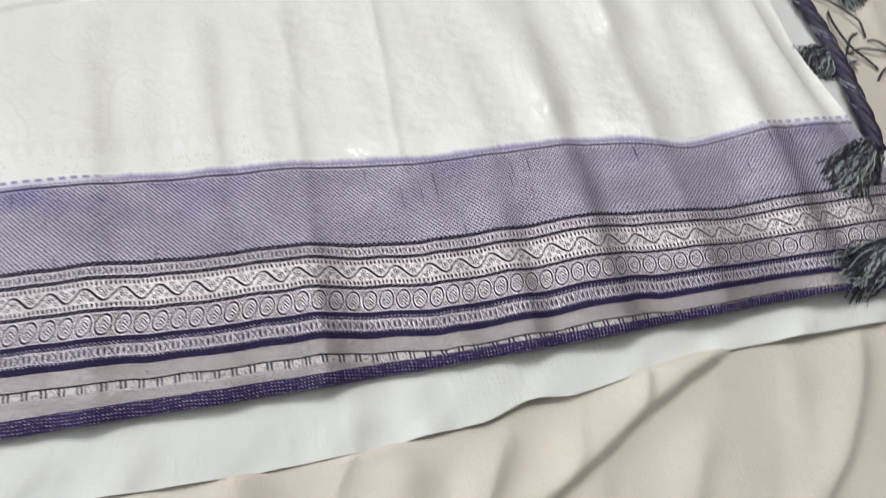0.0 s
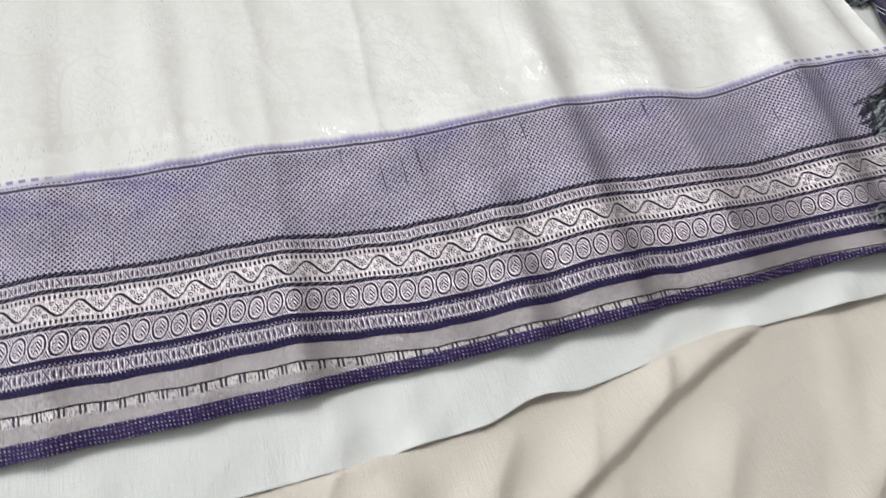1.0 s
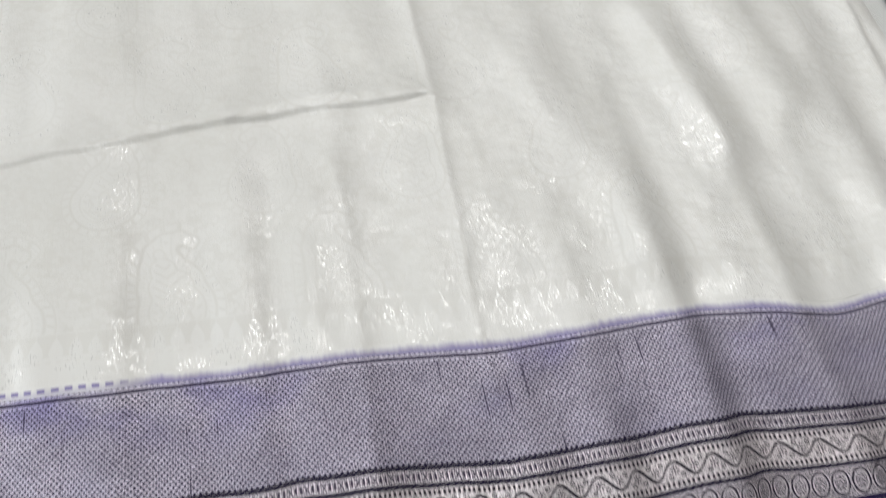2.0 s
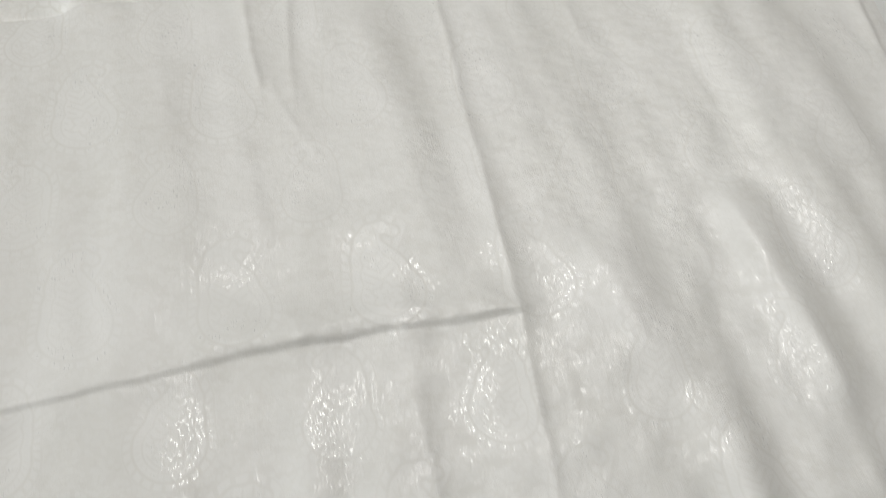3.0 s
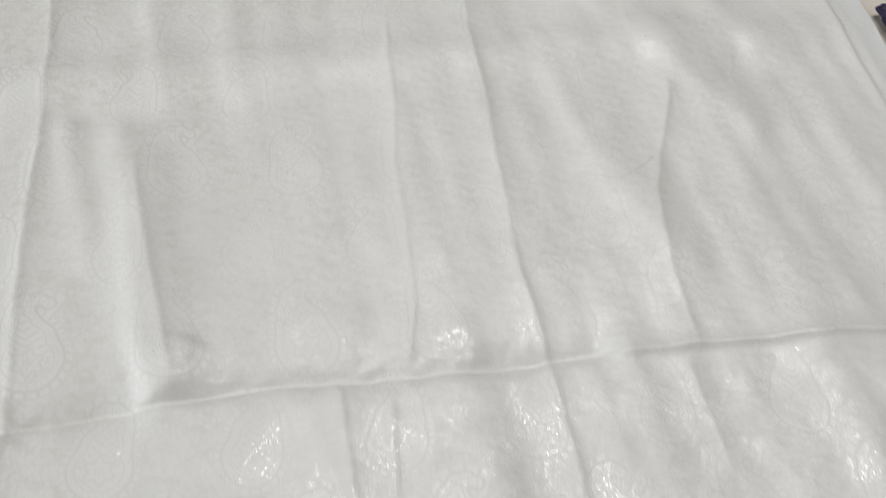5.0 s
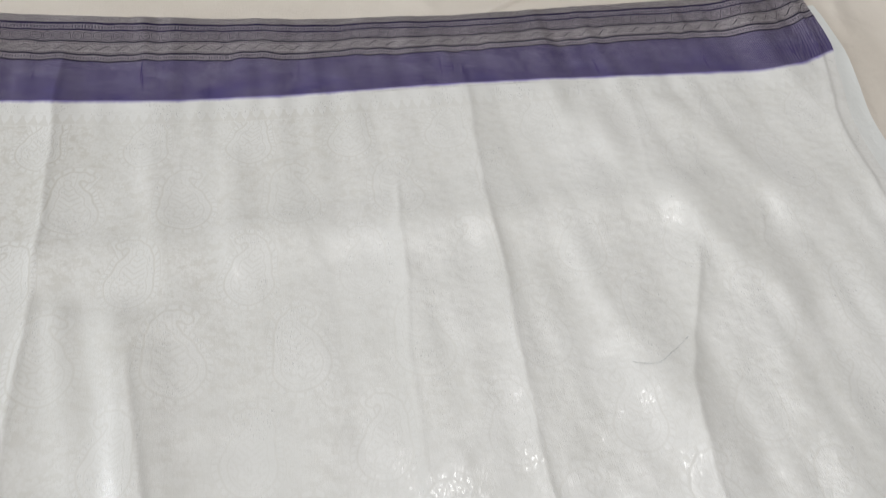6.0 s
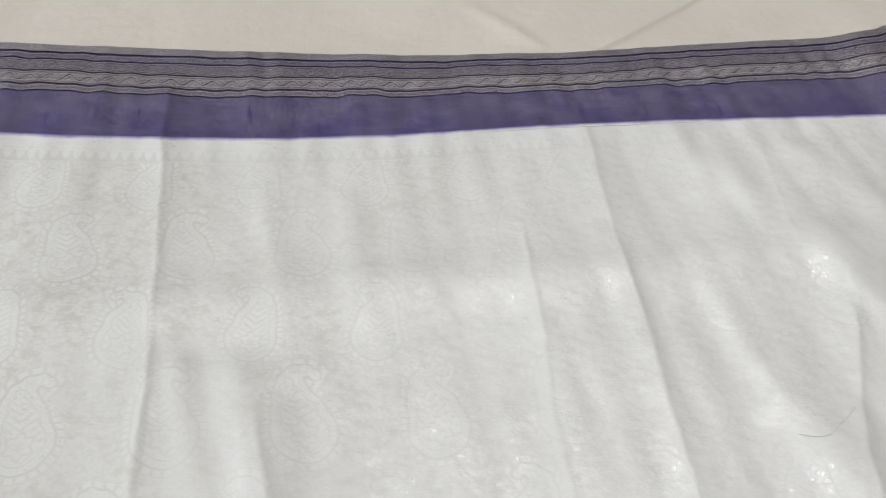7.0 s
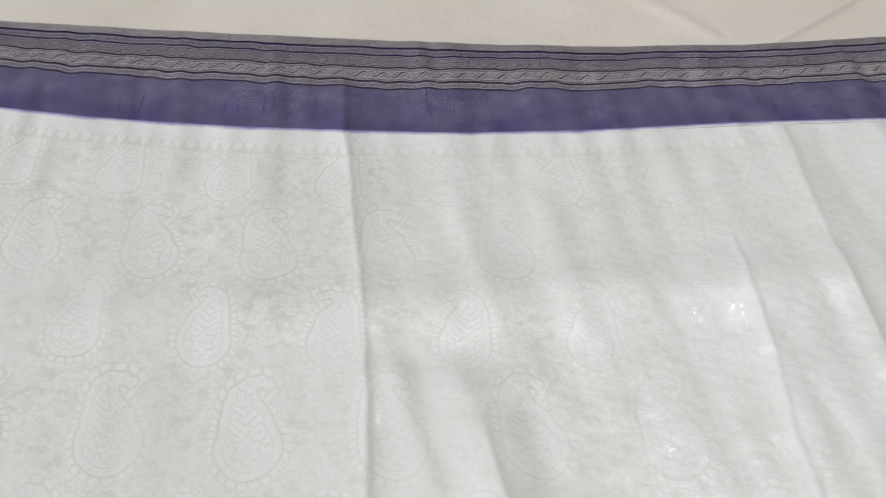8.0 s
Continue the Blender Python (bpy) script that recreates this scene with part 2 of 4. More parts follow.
def fine_figure(k, u, v):
    """The closer twill of the far border, richer in purple yarn towards the white."""
    line = k.smooth(sine(k, k.m("ADD", u, k.m("MULTIPLY", v, -0.8)), 0.0021), -0.5, 0.4)
    dot = k.smooth(sine(k, k.m("ADD", k.m("MULTIPLY", u, 0.25), v), 0.0014), -0.5, 0.4)
    f = k.m("MULTIPLY", line, k.lerp(dot, 0.35, 1.0))
    slub = k.smooth(k.noise(k.scaled(420, 18), 1.0, 2), 0.62, 0.70, 1.0, 0.0)
    wear_sheen = k.smooth(k.noise(k.scaled(22, 30), 1.0, 3), 0.35, 0.65, 0.55, 0.95)
    return k.m("MULTIPLY", k.m("MULTIPLY", f, slub), k.m("MULTIPLY", wear_sheen, k.smooth(v, 0.0, 0.045, 0.55, 1.0)))


def motif_figure(mid, half, period, dense):
    """Small uprights, upright hollows and crossed leaves in turn, between two bright edges."""
    def figure(k, u, v):
        c = k.m("DIVIDE", k.m("SUBTRACT", v, mid), half)
        a = k.m("MULTIPLY", pulse(k, u, period), 2.0)
        near = k.m("ABSOLUTE", a)
        hollow = k.m("SQRT", k.m("ADD", k.m("POWER", k.m("DIVIDE", k.m("SUBTRACT", near, 0.70), 0.15), 2.0), k.m("POWER", k.m("DIVIDE", c, 0.72), 2.0)))
        dark = k.smooth(hollow, 0.8, 1.1, 1.0, 0.0)
        cross = k.smooth(k.m("ABSOLUTE", k.m("SUBTRACT", near, k.m("MULTIPLY", k.m("ABSOLUTE", c), 0.42))), 0.05, 0.10, 1.0, 0.0)
        dark = k.m("MAXIMUM", dark, k.m("MULTIPLY", cross, k.smooth(k.m("ABSOLUTE", c), 0.75, 0.85, 1.0, 0.0)))
        bars = k.smooth(sine(k, u, period / 7), dense, dense + 0.5)
        dark = k.m("MAXIMUM", dark, k.m("MULTIPLY", bars, 0.8))
        speck = k.smooth(k.noise(k.scaled(900, 700), 1.0, 1), 0.56, 0.66)
        dark = k.m("MAXIMUM", dark, k.m("MULTIPLY", speck, 0.7))
        edge = k.smooth(k.m("ABSOLUTE", c), 0.80, 0.88)
        return k.m("MAXIMUM", k.m("SUBTRACT", 1.0, dark), k.m("MULTIPLY", edge, 0.85))
    return figure


def vine_figure(k, u, v):
    """A running stem with curls, rosettes in its hollows and a comb of short ticks along both sides."""
    period = 0.0185
    c = k.m("SUBTRACT", v, 0.0765)
    s = sine(k, u, period)
    wave = k.m("MULTIPLY", s, 0.0036)
    rising = k.smooth(sine(k, u, period, 1.57), 0.1, 0.9)
    stem = k.m("SUBTRACT", k.m("ABSOLUTE", k.m("SUBTRACT", c, wave)), k.m("MULTIPLY", rising, 0.00045))
    dark = k.smooth(stem, 0.00040, 0.00075, 1.0, 0.0)
    side = k.m("SIGN", s)
    a = k.m("MULTIPLY", pulse(k, u, period / 2), period / 2)
    cc = k.m("MULTIPLY", c, side)
    # rosette of dots
    fy = k.m("ADD", cc, 0.0004)
    r = k.m("SQRT", k.m("ADD", k.m("MULTIPLY", a, a), k.m("MULTIPLY", fy, fy)))
    petals = k.m("MULTIPLY", k.smooth(k.m("COSINE", k.m("MULTIPLY", k.m("ARCTAN2", fy, a), 7.0)), 0.0, 0.5), k.band(r, 0.0010, 0.0021, 0.0002))
    dark = k.m("MAXIMUM", dark, k.m("MAXIMUM", petals, k.smooth(r, 0.0004, 0.0007, 1.0, 0.0)))
    # curls that leave the stem on either hand
    for cx, cy in ((0.0034, -0.0028), (-0.0026, -0.0032)):
        ex, ey = k.m("SUBTRACT", a, cx), k.m("SUBTRACT", cc, cy)
        e = k.m("SQRT", k.m("ADD", k.m("MULTIPLY", ex, ex), k.m("MULTIPLY", ey, ey)))
        dark = k.m("MAXIMUM", dark, k.m("MAXIMUM", k.band(e, 0.00075, 0.00115, 0.00015), k.smooth(e, 0.00015, 0.00035, 1.0, 0.0)))
    far = k.m("ABSOLUTE", c)
    tick = k.m("MULTIPLY", k.smooth(sine(k, u, 0.0023), -0.15, 0.35), k.band(far, 0.0054, 0.0077, 0.0003))
    f = k.m("SUBTRACT", 1.0, k.m("MAXIMUM", dark, tick))
    grain = k.smooth(k.noise(k.scaled(900, 900), 1.0, 1), 0.56, 0.68, 1.0, 0.5)
    return k.m("MULTIPLY", f, grain)


def oval_figure(k, u, v):
    b = k.m("SUBTRACT", v, 0.0944)
    lean = k.m("ADD", u, k.m("MULTIPLY", b, 0.20))
    a = k.m("MULTIPLY", pulse(k, lean, 0.0093), 0.0093)
    r = k.m("SQRT", k.m("ADD", k.m("POWER", k.m("DIVIDE", a, 0.0046), 2.0), k.m("POWER", k.m("DIVIDE", b, 0.0068), 2.0)))
    dark = k.band(r, 0.74, 0.93, 0.03)
    # leaf of nested points inside
    tip = k.m("ADD", k.m("MULTIPLY", b, -1.0), k.m("MULTIPLY", k.m("ABSOLUTE", a), 1.25))
    leaf = k.smooth(k.m("SINE", k.m("MULTIPLY", tip, 2 * math.pi / 0.0021)), -0.1, 0.4)
    inner = k.m("MULTIPLY", leaf, k.smooth(r, 0.52, 0.58, 1.0, 0.0))
    dark = k.m("MAXIMUM", dark, k.m("MAXIMUM", inner, k.m("MULTIPLY", k.band(r, 0.50, 0.58, 0.03), 0.7)))
    dark = k.m("MAXIMUM", dark, k.m("MAXIMUM", k.band(r, 1.06, 1.14, 0.03), k.band(r, 1.23, 1.30, 0.03)))
    rim = k.smooth(k.m("ABSOLUTE", b), 0.0062, 0.0066)
    return k.m("MAXIMUM", k.m("SUBTRACT", 1.0, dark), k.m("MULTIPLY", rim, 0.8))


def gate_figure(k, u, v):
    bar = k.smooth(sine(k, u, 0.0022), -0.1, 0.3)
    block = k.smooth(sine(k, u, 0.0092), -0.2, 0.2)
    speck = k.smooth(k.noise(k.scaled(900, 600), 1.0, 1), 0.54, 0.64, 0.85, 0.3)
    return k.lerp(block, speck, k.m("MULTIPLY", bar, 0.9))


def plain_figure(k, u, v):
    line = k.smooth(sine(k, k.m("ADD", u, k.m("MULTIPLY", v, 1.6)), 0.0015), -0.9, 0.1)
    cross = k.smooth(sine(k, k.m("SUBTRACT", k.m("MULTIPLY", u, 0.4), v), 0.0011), -0.9, 0.2)
    f = k.m("MULTIPLY", line, k.lerp(cross, 0.6, 1.0))
    return k.m("MULTIPLY", f, k.smooth(k.noise(k.scaled(300, 60), 1.0, 2), 0.2, 0.45, 0.75, 1.0))


def dash_rows(*rows):
    """Rows of small bright stitches on the dark yarn, at the given distances from the white."""
    def figure(k, u, v):
        f = None
        for i, row in enumerate(rows):
            d = k.m("MULTIPLY", k.smooth(sine(k, u, 0.0021, i * 2.2), 0.1, 0.6), k.band(v, row - 0.00035, row + 0.00035, 0.0002))
            f = d if f is None else k.m("MAXIMUM", f, d)
        return k.m("MULTIPLY", f, k.smooth(k.noise(k.scaled(260, 420), 1.0, 2), 0.38, 0.55, 0.3, 0.95))
    return figure


def fleck_figure(k, u, v):
    dash = k.m("MULTIPLY", k.smooth(sine(k, u, 0.0019), 0.0, 0.6), k.smooth(sine(k, v, 0.0017), 0.2, 0.7))
    return k.m("MULTIPLY", dash, k.smooth(k.noise(k.scaled(260, 420), 1.0, 2), 0.40, 0.60, 0.15, 0.95))


def line_figure(k, u, v):
    """Dark cord-like stripe with fine bright strokes on the slant."""
    return k.m("MULTIPLY", k.smooth(sine(k, k.m("ADD", u, k.m("MULTIPLY", v, 1.7)), 0.0040), 0.82, 0.97), 0.45)


WHITE = brocade()
FEATHER, FEATHER_FAR = feather("dyed_edge_weave", 0.0046, True), feather("dyed_halo_weave", 0.0058, False)
TWILL = woven("purple_silver_lattice", (0.024, 0.018, 0.050), (0.70, 0.665, 0.79), wide_figure, 0.36, 0.50, 0.0, 0.7, 0.12)
TWILL_FAR = woven("purple_silver_twill", (0.034, 0.023, 0.105), (0.60, 0.56, 0.68), fine_figure, 0.33, 0.92, 0.0, 0.8)
GUARD = woven("silver_guard_weave", (0.045, 0.036, 0.065), (0.77, 0.72, 0.78), motif_figure(0.0626, 0.0028, 0.0078, 0.35), 0.33, 0.78)
VINE = woven("silver_vine_weave", (0.026, 0.022, 0.034), (0.72, 0.67, 0.70), vine_figure, 0.33, 0.80, fleck=0.06)
OVAL = woven("silver_oval_weave", (0.026, 0.022, 0.038), (0.72, 0.665, 0.73), oval_figure, fleck=0.06)
BLOCK = woven("silver_block_weave", (0.045, 0.034, 0.075), (0.72, 0.68, 0.73), motif_figure(0.1095, 0.0033, 0.0090, 0.20))
GATE = woven("silver_gate_weave", (0.04, 0.032, 0.055), (0.62, 0.59, 0.58), gate_figure)
ZARI = woven("plain_silver_zari", (0.07, 0.06, 0.075), (0.84, 0.79, 0.79), plain_figure, 0.36)
EDGE = woven("dark_purple_selvedge", (0.026, 0.015, 0.075), (0.62, 0.58, 0.68), fleck_figure, fleck=0.14)
INK = woven("ink_purple_stripe", (0.014, 0.009, 0.044), (0.62, 0.58, 0.68), dash_rows(0.1047, 0.1057, 0.1135), fleck=0.08)
DARK = woven("dark_purple_stripe", (0.012, 0.009, 0.030), (0.66, 0.63, 0.64), line_figure, fleck=0.05)
BLACK = woven("black_fold_line", (0.012, 0.009, 0.016), (0.3, 0.28, 0.3), line_figure, fleck=0.03)


def sheet_cloth(name, c0, c1, scale, depth=0.0006):
    k = Nodes(name)
    k.place()
    cloud = k.noise(k.scaled(6, 6, 6), 1.0, 4)
    grain = k.noise(k.scaled(1400, 130, 100), 1.0, 2)
    weft = k.noise(k.scaled(130, 1400, 100), 1.0, 2)
    crush = k.noise(k.scaled(scale, scale * 0.7, scale), 1.0, 4, 0.55)
    k.bump(k.m("ADD", k.m("MULTIPLY", crush, 3.0), k.m("MULTIPLY", k.m("ADD", grain, weft), 0.25)), depth, 0.5)
    tone = k.m("ADD", k.m("MULTIPLY", cloud, 0.8), k.m("MULTIPLY", k.m("ADD", grain, weft), 0.1))
    return k.done(k.mix(k.smooth(tone, 0.3, 0.7), c0, c1), 0.75, 0.0, 0.25, 0.2)


SHEET = sheet_cloth("beige_cotton_sheet", (0.615, 0.567, 0.497), (0.68, 0.634, 0.567), 18, 0.0034)
MINT = sheet_cloth("pale_mint_cotton", (0.70, 0.724, 0.708), (0.75, 0.770, 0.755), 26, 0.0030)


def simple(name, c0, c1, rough, scale, metal=0.0, bump=0.001):
    k = Nodes(name)
    k.place()
    n = k.noise(k.scaled(scale, scale, scale), 1.0, 5)
    k.bump(n, bump, 0.4)
    return k.done(k.mix(k.smooth(n, 0.3, 0.7), c0, c1), rough, metal)


YARN = simple("dark_slate_yarn", (0.008, 0.009, 0.016), (0.034, 0.038, 0.056), 0.55, 400)
YARN_PALE = simple("pale_silver_yarn", (0.20, 0.235, 0.25), (0.40, 0.44, 0.45), 0.45, 400)
CORD = simple("deep_purple_cord", (0.007, 0.005, 0.017), (0.024, 0.014, 0.056), 0.55, 300)
PAINT = simple("wall_paint", (0.24, 0.225, 0.22), (0.27, 0.255, 0.25), 0.8, 6)
CEIL = simple("ceiling_paint", (0.80, 0.79, 0.77), (0.83, 0.82, 0.80), 0.85, 5)
TILE = simple("floor_stone", (0.30, 0.27, 0.24), (0.40, 0.37, 0.33), 0.45, 4)
WOOD = simple("dark_wood", (0.10, 0.05, 0.025), (0.18, 0.10, 0.05), 0.5, 14)
FRAME = simple("window_paint", (0.70, 0.70, 0.68), (0.78, 0.78, 0.76), 0.5, 20)

# ---------------------------------------------------------------- mesh helpers
def part(name, bm, material, parent=None, label=""):
    me = bpy.data.meshes.new(name)
    bm.to_mesh(me)
    bm.free()
    ob = new(name, me)
    me.materials.append(material)
    ob.parent = parent
    return tagged(ob, label)


def box(lo, hi):
    bm = bmesh.new()
    bmesh.ops.create_cube(bm, size=1)
    lo, hi = Vector(lo), Vector(hi)
    for v in bm.verts:
        v.co = Vector(((v.co[i] + 0.5) * (hi[i] - lo[i]) + lo[i]) for i in range(3))
    return bm


def soft_box(lo, hi, r, n=3):
    bm = box(lo, hi)
    bmesh.ops.bevel(bm, geom=bm.edges[:], offset=r, segments=n, affect="EDGES", profile=0.5)
    for f in bm.faces:
        f.smooth = True
    return bm


def sheet_mesh(name, X, Y, Z, material, parent=None, label="", U=None, V=None, thick=0.0006):
    """A cloth as a grid with a thin hem turned down all round, and its own weave coordinates."""
    n, m = X.shape
    co = np.stack([X, Y, Z], -1).reshape(-1, 3)
    low = co.copy()
    low[:, 2] -= thick
    idx = np.arange(n * m).reshape(n, m)
    quads = np.stack([idx[:-1, :-1], idx[1:, :-1], idx[1:, 1:], idx[:-1, 1:]], -1).reshape(-1, 4)
    if np.cross(co[quads[0, 1]] - co[quads[0, 0]], co[quads[0, 2]] - co[quads[0, 0]])[2] < 0:
        quads = quads[:, ::-1]
    rim = np.concatenate([idx[:, 0], idx[-1, 1:], idx[::-1, -1][1:], idx[0, ::-1][1:]])
    ring = np.arange(len(rim)) + n * m
    lower = ring + len(rim)
    walls = np.stack([ring[:-1], lower[:-1], lower[1:], ring[1:]], -1)
    verts = np.concatenate([co, co[rim], low[rim]])
    faces = np.concatenate([quads, walls])
    me = bpy.data.meshes.new(name)
    me.from_pydata(verts.tolist(), [], faces.tolist())
    me.polygons.foreach_set("use_smooth", np.arange(len(faces)) < len(quads))
    if U is not None:
        flat = np.stack([U, V], -1).reshape(-1, 2)
        flat = np.concatenate([flat, flat[rim], flat[rim]])
        loops = np.empty(len(me.loops), dtype=np.int32)
        me.loops.foreach_get("vertex_index", loops)
        me.uv_layers.new(name="cloth").data.foreach_set("uv", flat[loops].ravel())
    me.materials.append(material)
    me.update()
    ob = new(name, me)
    ob.parent = parent
    return tagged(ob, label)


def curve(points, smooth=0.0):
    xs, ys = zip(*points)
    def f(t):
        t = np.asarray(t, float)
        if not smooth:
            return np.interp(t, xs, ys)
        return sum(np.interp(t + d * smooth, xs, ys) * w for d, w in ((-1, 1), (-0.5, 2), (0, 3), (0.5, 2), (1, 1))) / 9
    return f


def waves(seed, X, Y, fx, fy, count=9):
    """Smooth random ripples with typical lengths fx and fy."""
    g = np.random.RandomState(seed)
    out = np.zeros_like(X)
    for _ in range(count):
        a, b = g.normal(0, 1, 2)
        out += np.sin(2 * math.pi * (a * X / fx + b * Y / fy) + g.uniform(0, 6.28))
    return out / math.sqrt(count)


def ridge(X, Y, x0, y0, x1, y1, width, height, sharp=False, lean=0.0):
    """A fold from one place to another that fades at its ends."""
    dx, dy = x1 - x0, y1 - y0
    length = math.hypot(dx, dy)
    s = ((X - x0) * dx + (Y - y0) * dy) / length ** 2
    d = ((X - x0) * -dy + (Y - y0) * dx) / length
    d = d + 0.0010 * np.sin(s * length * 21 + x0 * 90) + 0.0003 * np.sin(s * length * 83 + y0 * 70)
    w = width * np.where(d > 0, 1 + lean, 1 - lean)
    prof = np.exp(-np.sqrt((d / w) ** 2 + 0.006) * 1.4) if sharp else np.exp(-(d / w) ** 2)
    ends = np.clip(s / 0.18 + 0.5, 0, 1) * np.clip((1 - s) / 0.18 + 0.5, 0, 1)
    ends = ends * ends * (3 - 2 * ends)
    return height * prof * ends



def crease(A, B, line, width, height, lean=0.0, sharp=True, seed=1):
    """A pressed fold along A, wandering over B as line tells; it swells and thins on the way and fades at its ends."""
    c = curve(line, 0.008)(A)
    d = B - c + 0.0006 * np.sin(A * 61 + seed) + 0.0003 * np.sin(A * 171 + 2 * seed)
    w = width * np.where(d > 0, 1 + lean, 1 - lean)
    prof = np.exp(-np.sqrt((d / w) ** 2 + 0.004) * 1.4) if sharp else np.exp(-(d / w) ** 2)
    a0, a1 = line[0][0], line[-1][0]
    ends = np.clip((A - a0) / 0.03, 0, 1) * np.clip((a1 - A) / 0.03, 0, 1)
    swell = 0.82 + 0.18 * np.sin(A * 37 + 3 * seed) * np.sin(A * 13 + seed)
    return height * prof * swell * ends * ends * (3 - 2 * ends)

# ---------------------------------------------------------------- room
def room():
    x0, x1, y0, y1, z1 = -3.0, 2.4, -2.6, 3.6, 2.15
    tagged(part("floor", box((x0 - .2, y0 - .2, FLOOR - .1), (x1 + .2, y1 + .2, FLOOR)), TILE), "grey-brown stone floor of the bedroom", kind="structure")
    tagged(part("ceiling", box((x0 - .2, y0 - .2, z1), (x1 + .2, y1 + .2, z1 + .12)), CEIL), "white painted ceiling", kind="structure")
    def wall(name, pieces):
        bm = bmesh.new()
        for lo, hi in pieces:
            me = bpy.data.meshes.new("t")
            b = box(lo, hi)
            b.to_mesh(me)
            b.free()
            bm.from_mesh(me)
            bpy.data.meshes.remove(me)
        tagged(part(name, bm, PAINT), "plain taupe painted bedroom wall", kind="structure")
    wx = (-0.75, 1.45, 0.28, 1.68)
    wall("wall_west", [((x0 - .2, y0, FLOOR), (x0, wx[0], z1)), ((x0 - .2, wx[1], FLOOR), (x0, y1, z1)),
                       ((x0 - .2, wx[0], FLOOR), (x0, wx[1], wx[2])), ((x0 - .2, wx[0], wx[3]), (x0, wx[1], z1))])
    wall("wall_north", [((x0 - .2, y1, FLOOR), (x1 + .2, y1 + .2, z1))])
    wall("wall_east", [((x1, y0, FLOOR), (x1 + .2, y1, z1))])
    wall("wall_south", [((x0 - .2, y0 - .2, FLOOR), (x1 + .2, y0, z1))])
    def window(name, lo, hi, axis):
        w = tagged(new(name), "white painted window frame in the wall", "window", kind="structure")
        o = 1 - axis
        for i in range(4):
            a, b = list(lo), list(hi)
            if i < 2:
                (b if i == 0 else a)[o] = (lo[o] + .05) if i == 0 else (hi[o] - .05)
            else:
                a[o], b[o] = lo[o] + .05, hi[o] - .05
                (b if i == 2 else a)[2] = (lo[2] + .05) if i == 2 else (hi[2] - .05)
            part("window_frame", box(a, b), FRAME, w)
    window("window_1", (x0 - .16, wx[0], wx[2]), (x0 - .10, wx[1], wx[3]), 0)
room()

# ---------------------------------------------------------------- bed and sheet
BX0, BX1, BY0, BY1 = -1.25, 0.95, -0.80, 1.45
bed = tagged(new("bed"), "dark wooden bed under a beige cotton sheet", "bed")
bed.location = (0, 0, FLOOR)
def under(ob, parent):
    ob.parent = parent
    ob.matrix_parent_inverse = Matrix.Translation(-parent.location)
    return ob
under(part("bed_base", soft_box((BX0 + .03, BY0 + .03, FLOOR + .16), (BX1 - .03, BY1 - .03, FLOOR + .34), .012), WOOD), bed)
under(part("mattress", soft_box((BX0, BY0, FLOOR + .343), (BX1, BY1, -0.024), .05, 4), SHEET), bed)
for lx in (BX0 + .06, BX1 - .14):
    for ly in (BY0 + .06, BY1 - .14):
        under(part("leg", soft_box((lx, ly, FLOOR), (lx + .08, ly + .08, FLOOR + .158), .006), WOOD), bed)

mint_near = curve([(-0.95, -0.150), (-0.2, -0.166), (-0.154, -0.168), (-0.04, -0.1740), (0.02, -0.1745), (0.044, -0.173), (0.082, -0.1720), (0.103, -0.1655), (0.112, -0.1645), (0.131, -0.1672),
                   (0.165, -0.1635), (0.184, -0.1600), (0.207, -0.1595), (0.244, -0.1590), (0.30, -0.1595), (0.45, -0.162)], 0.004)


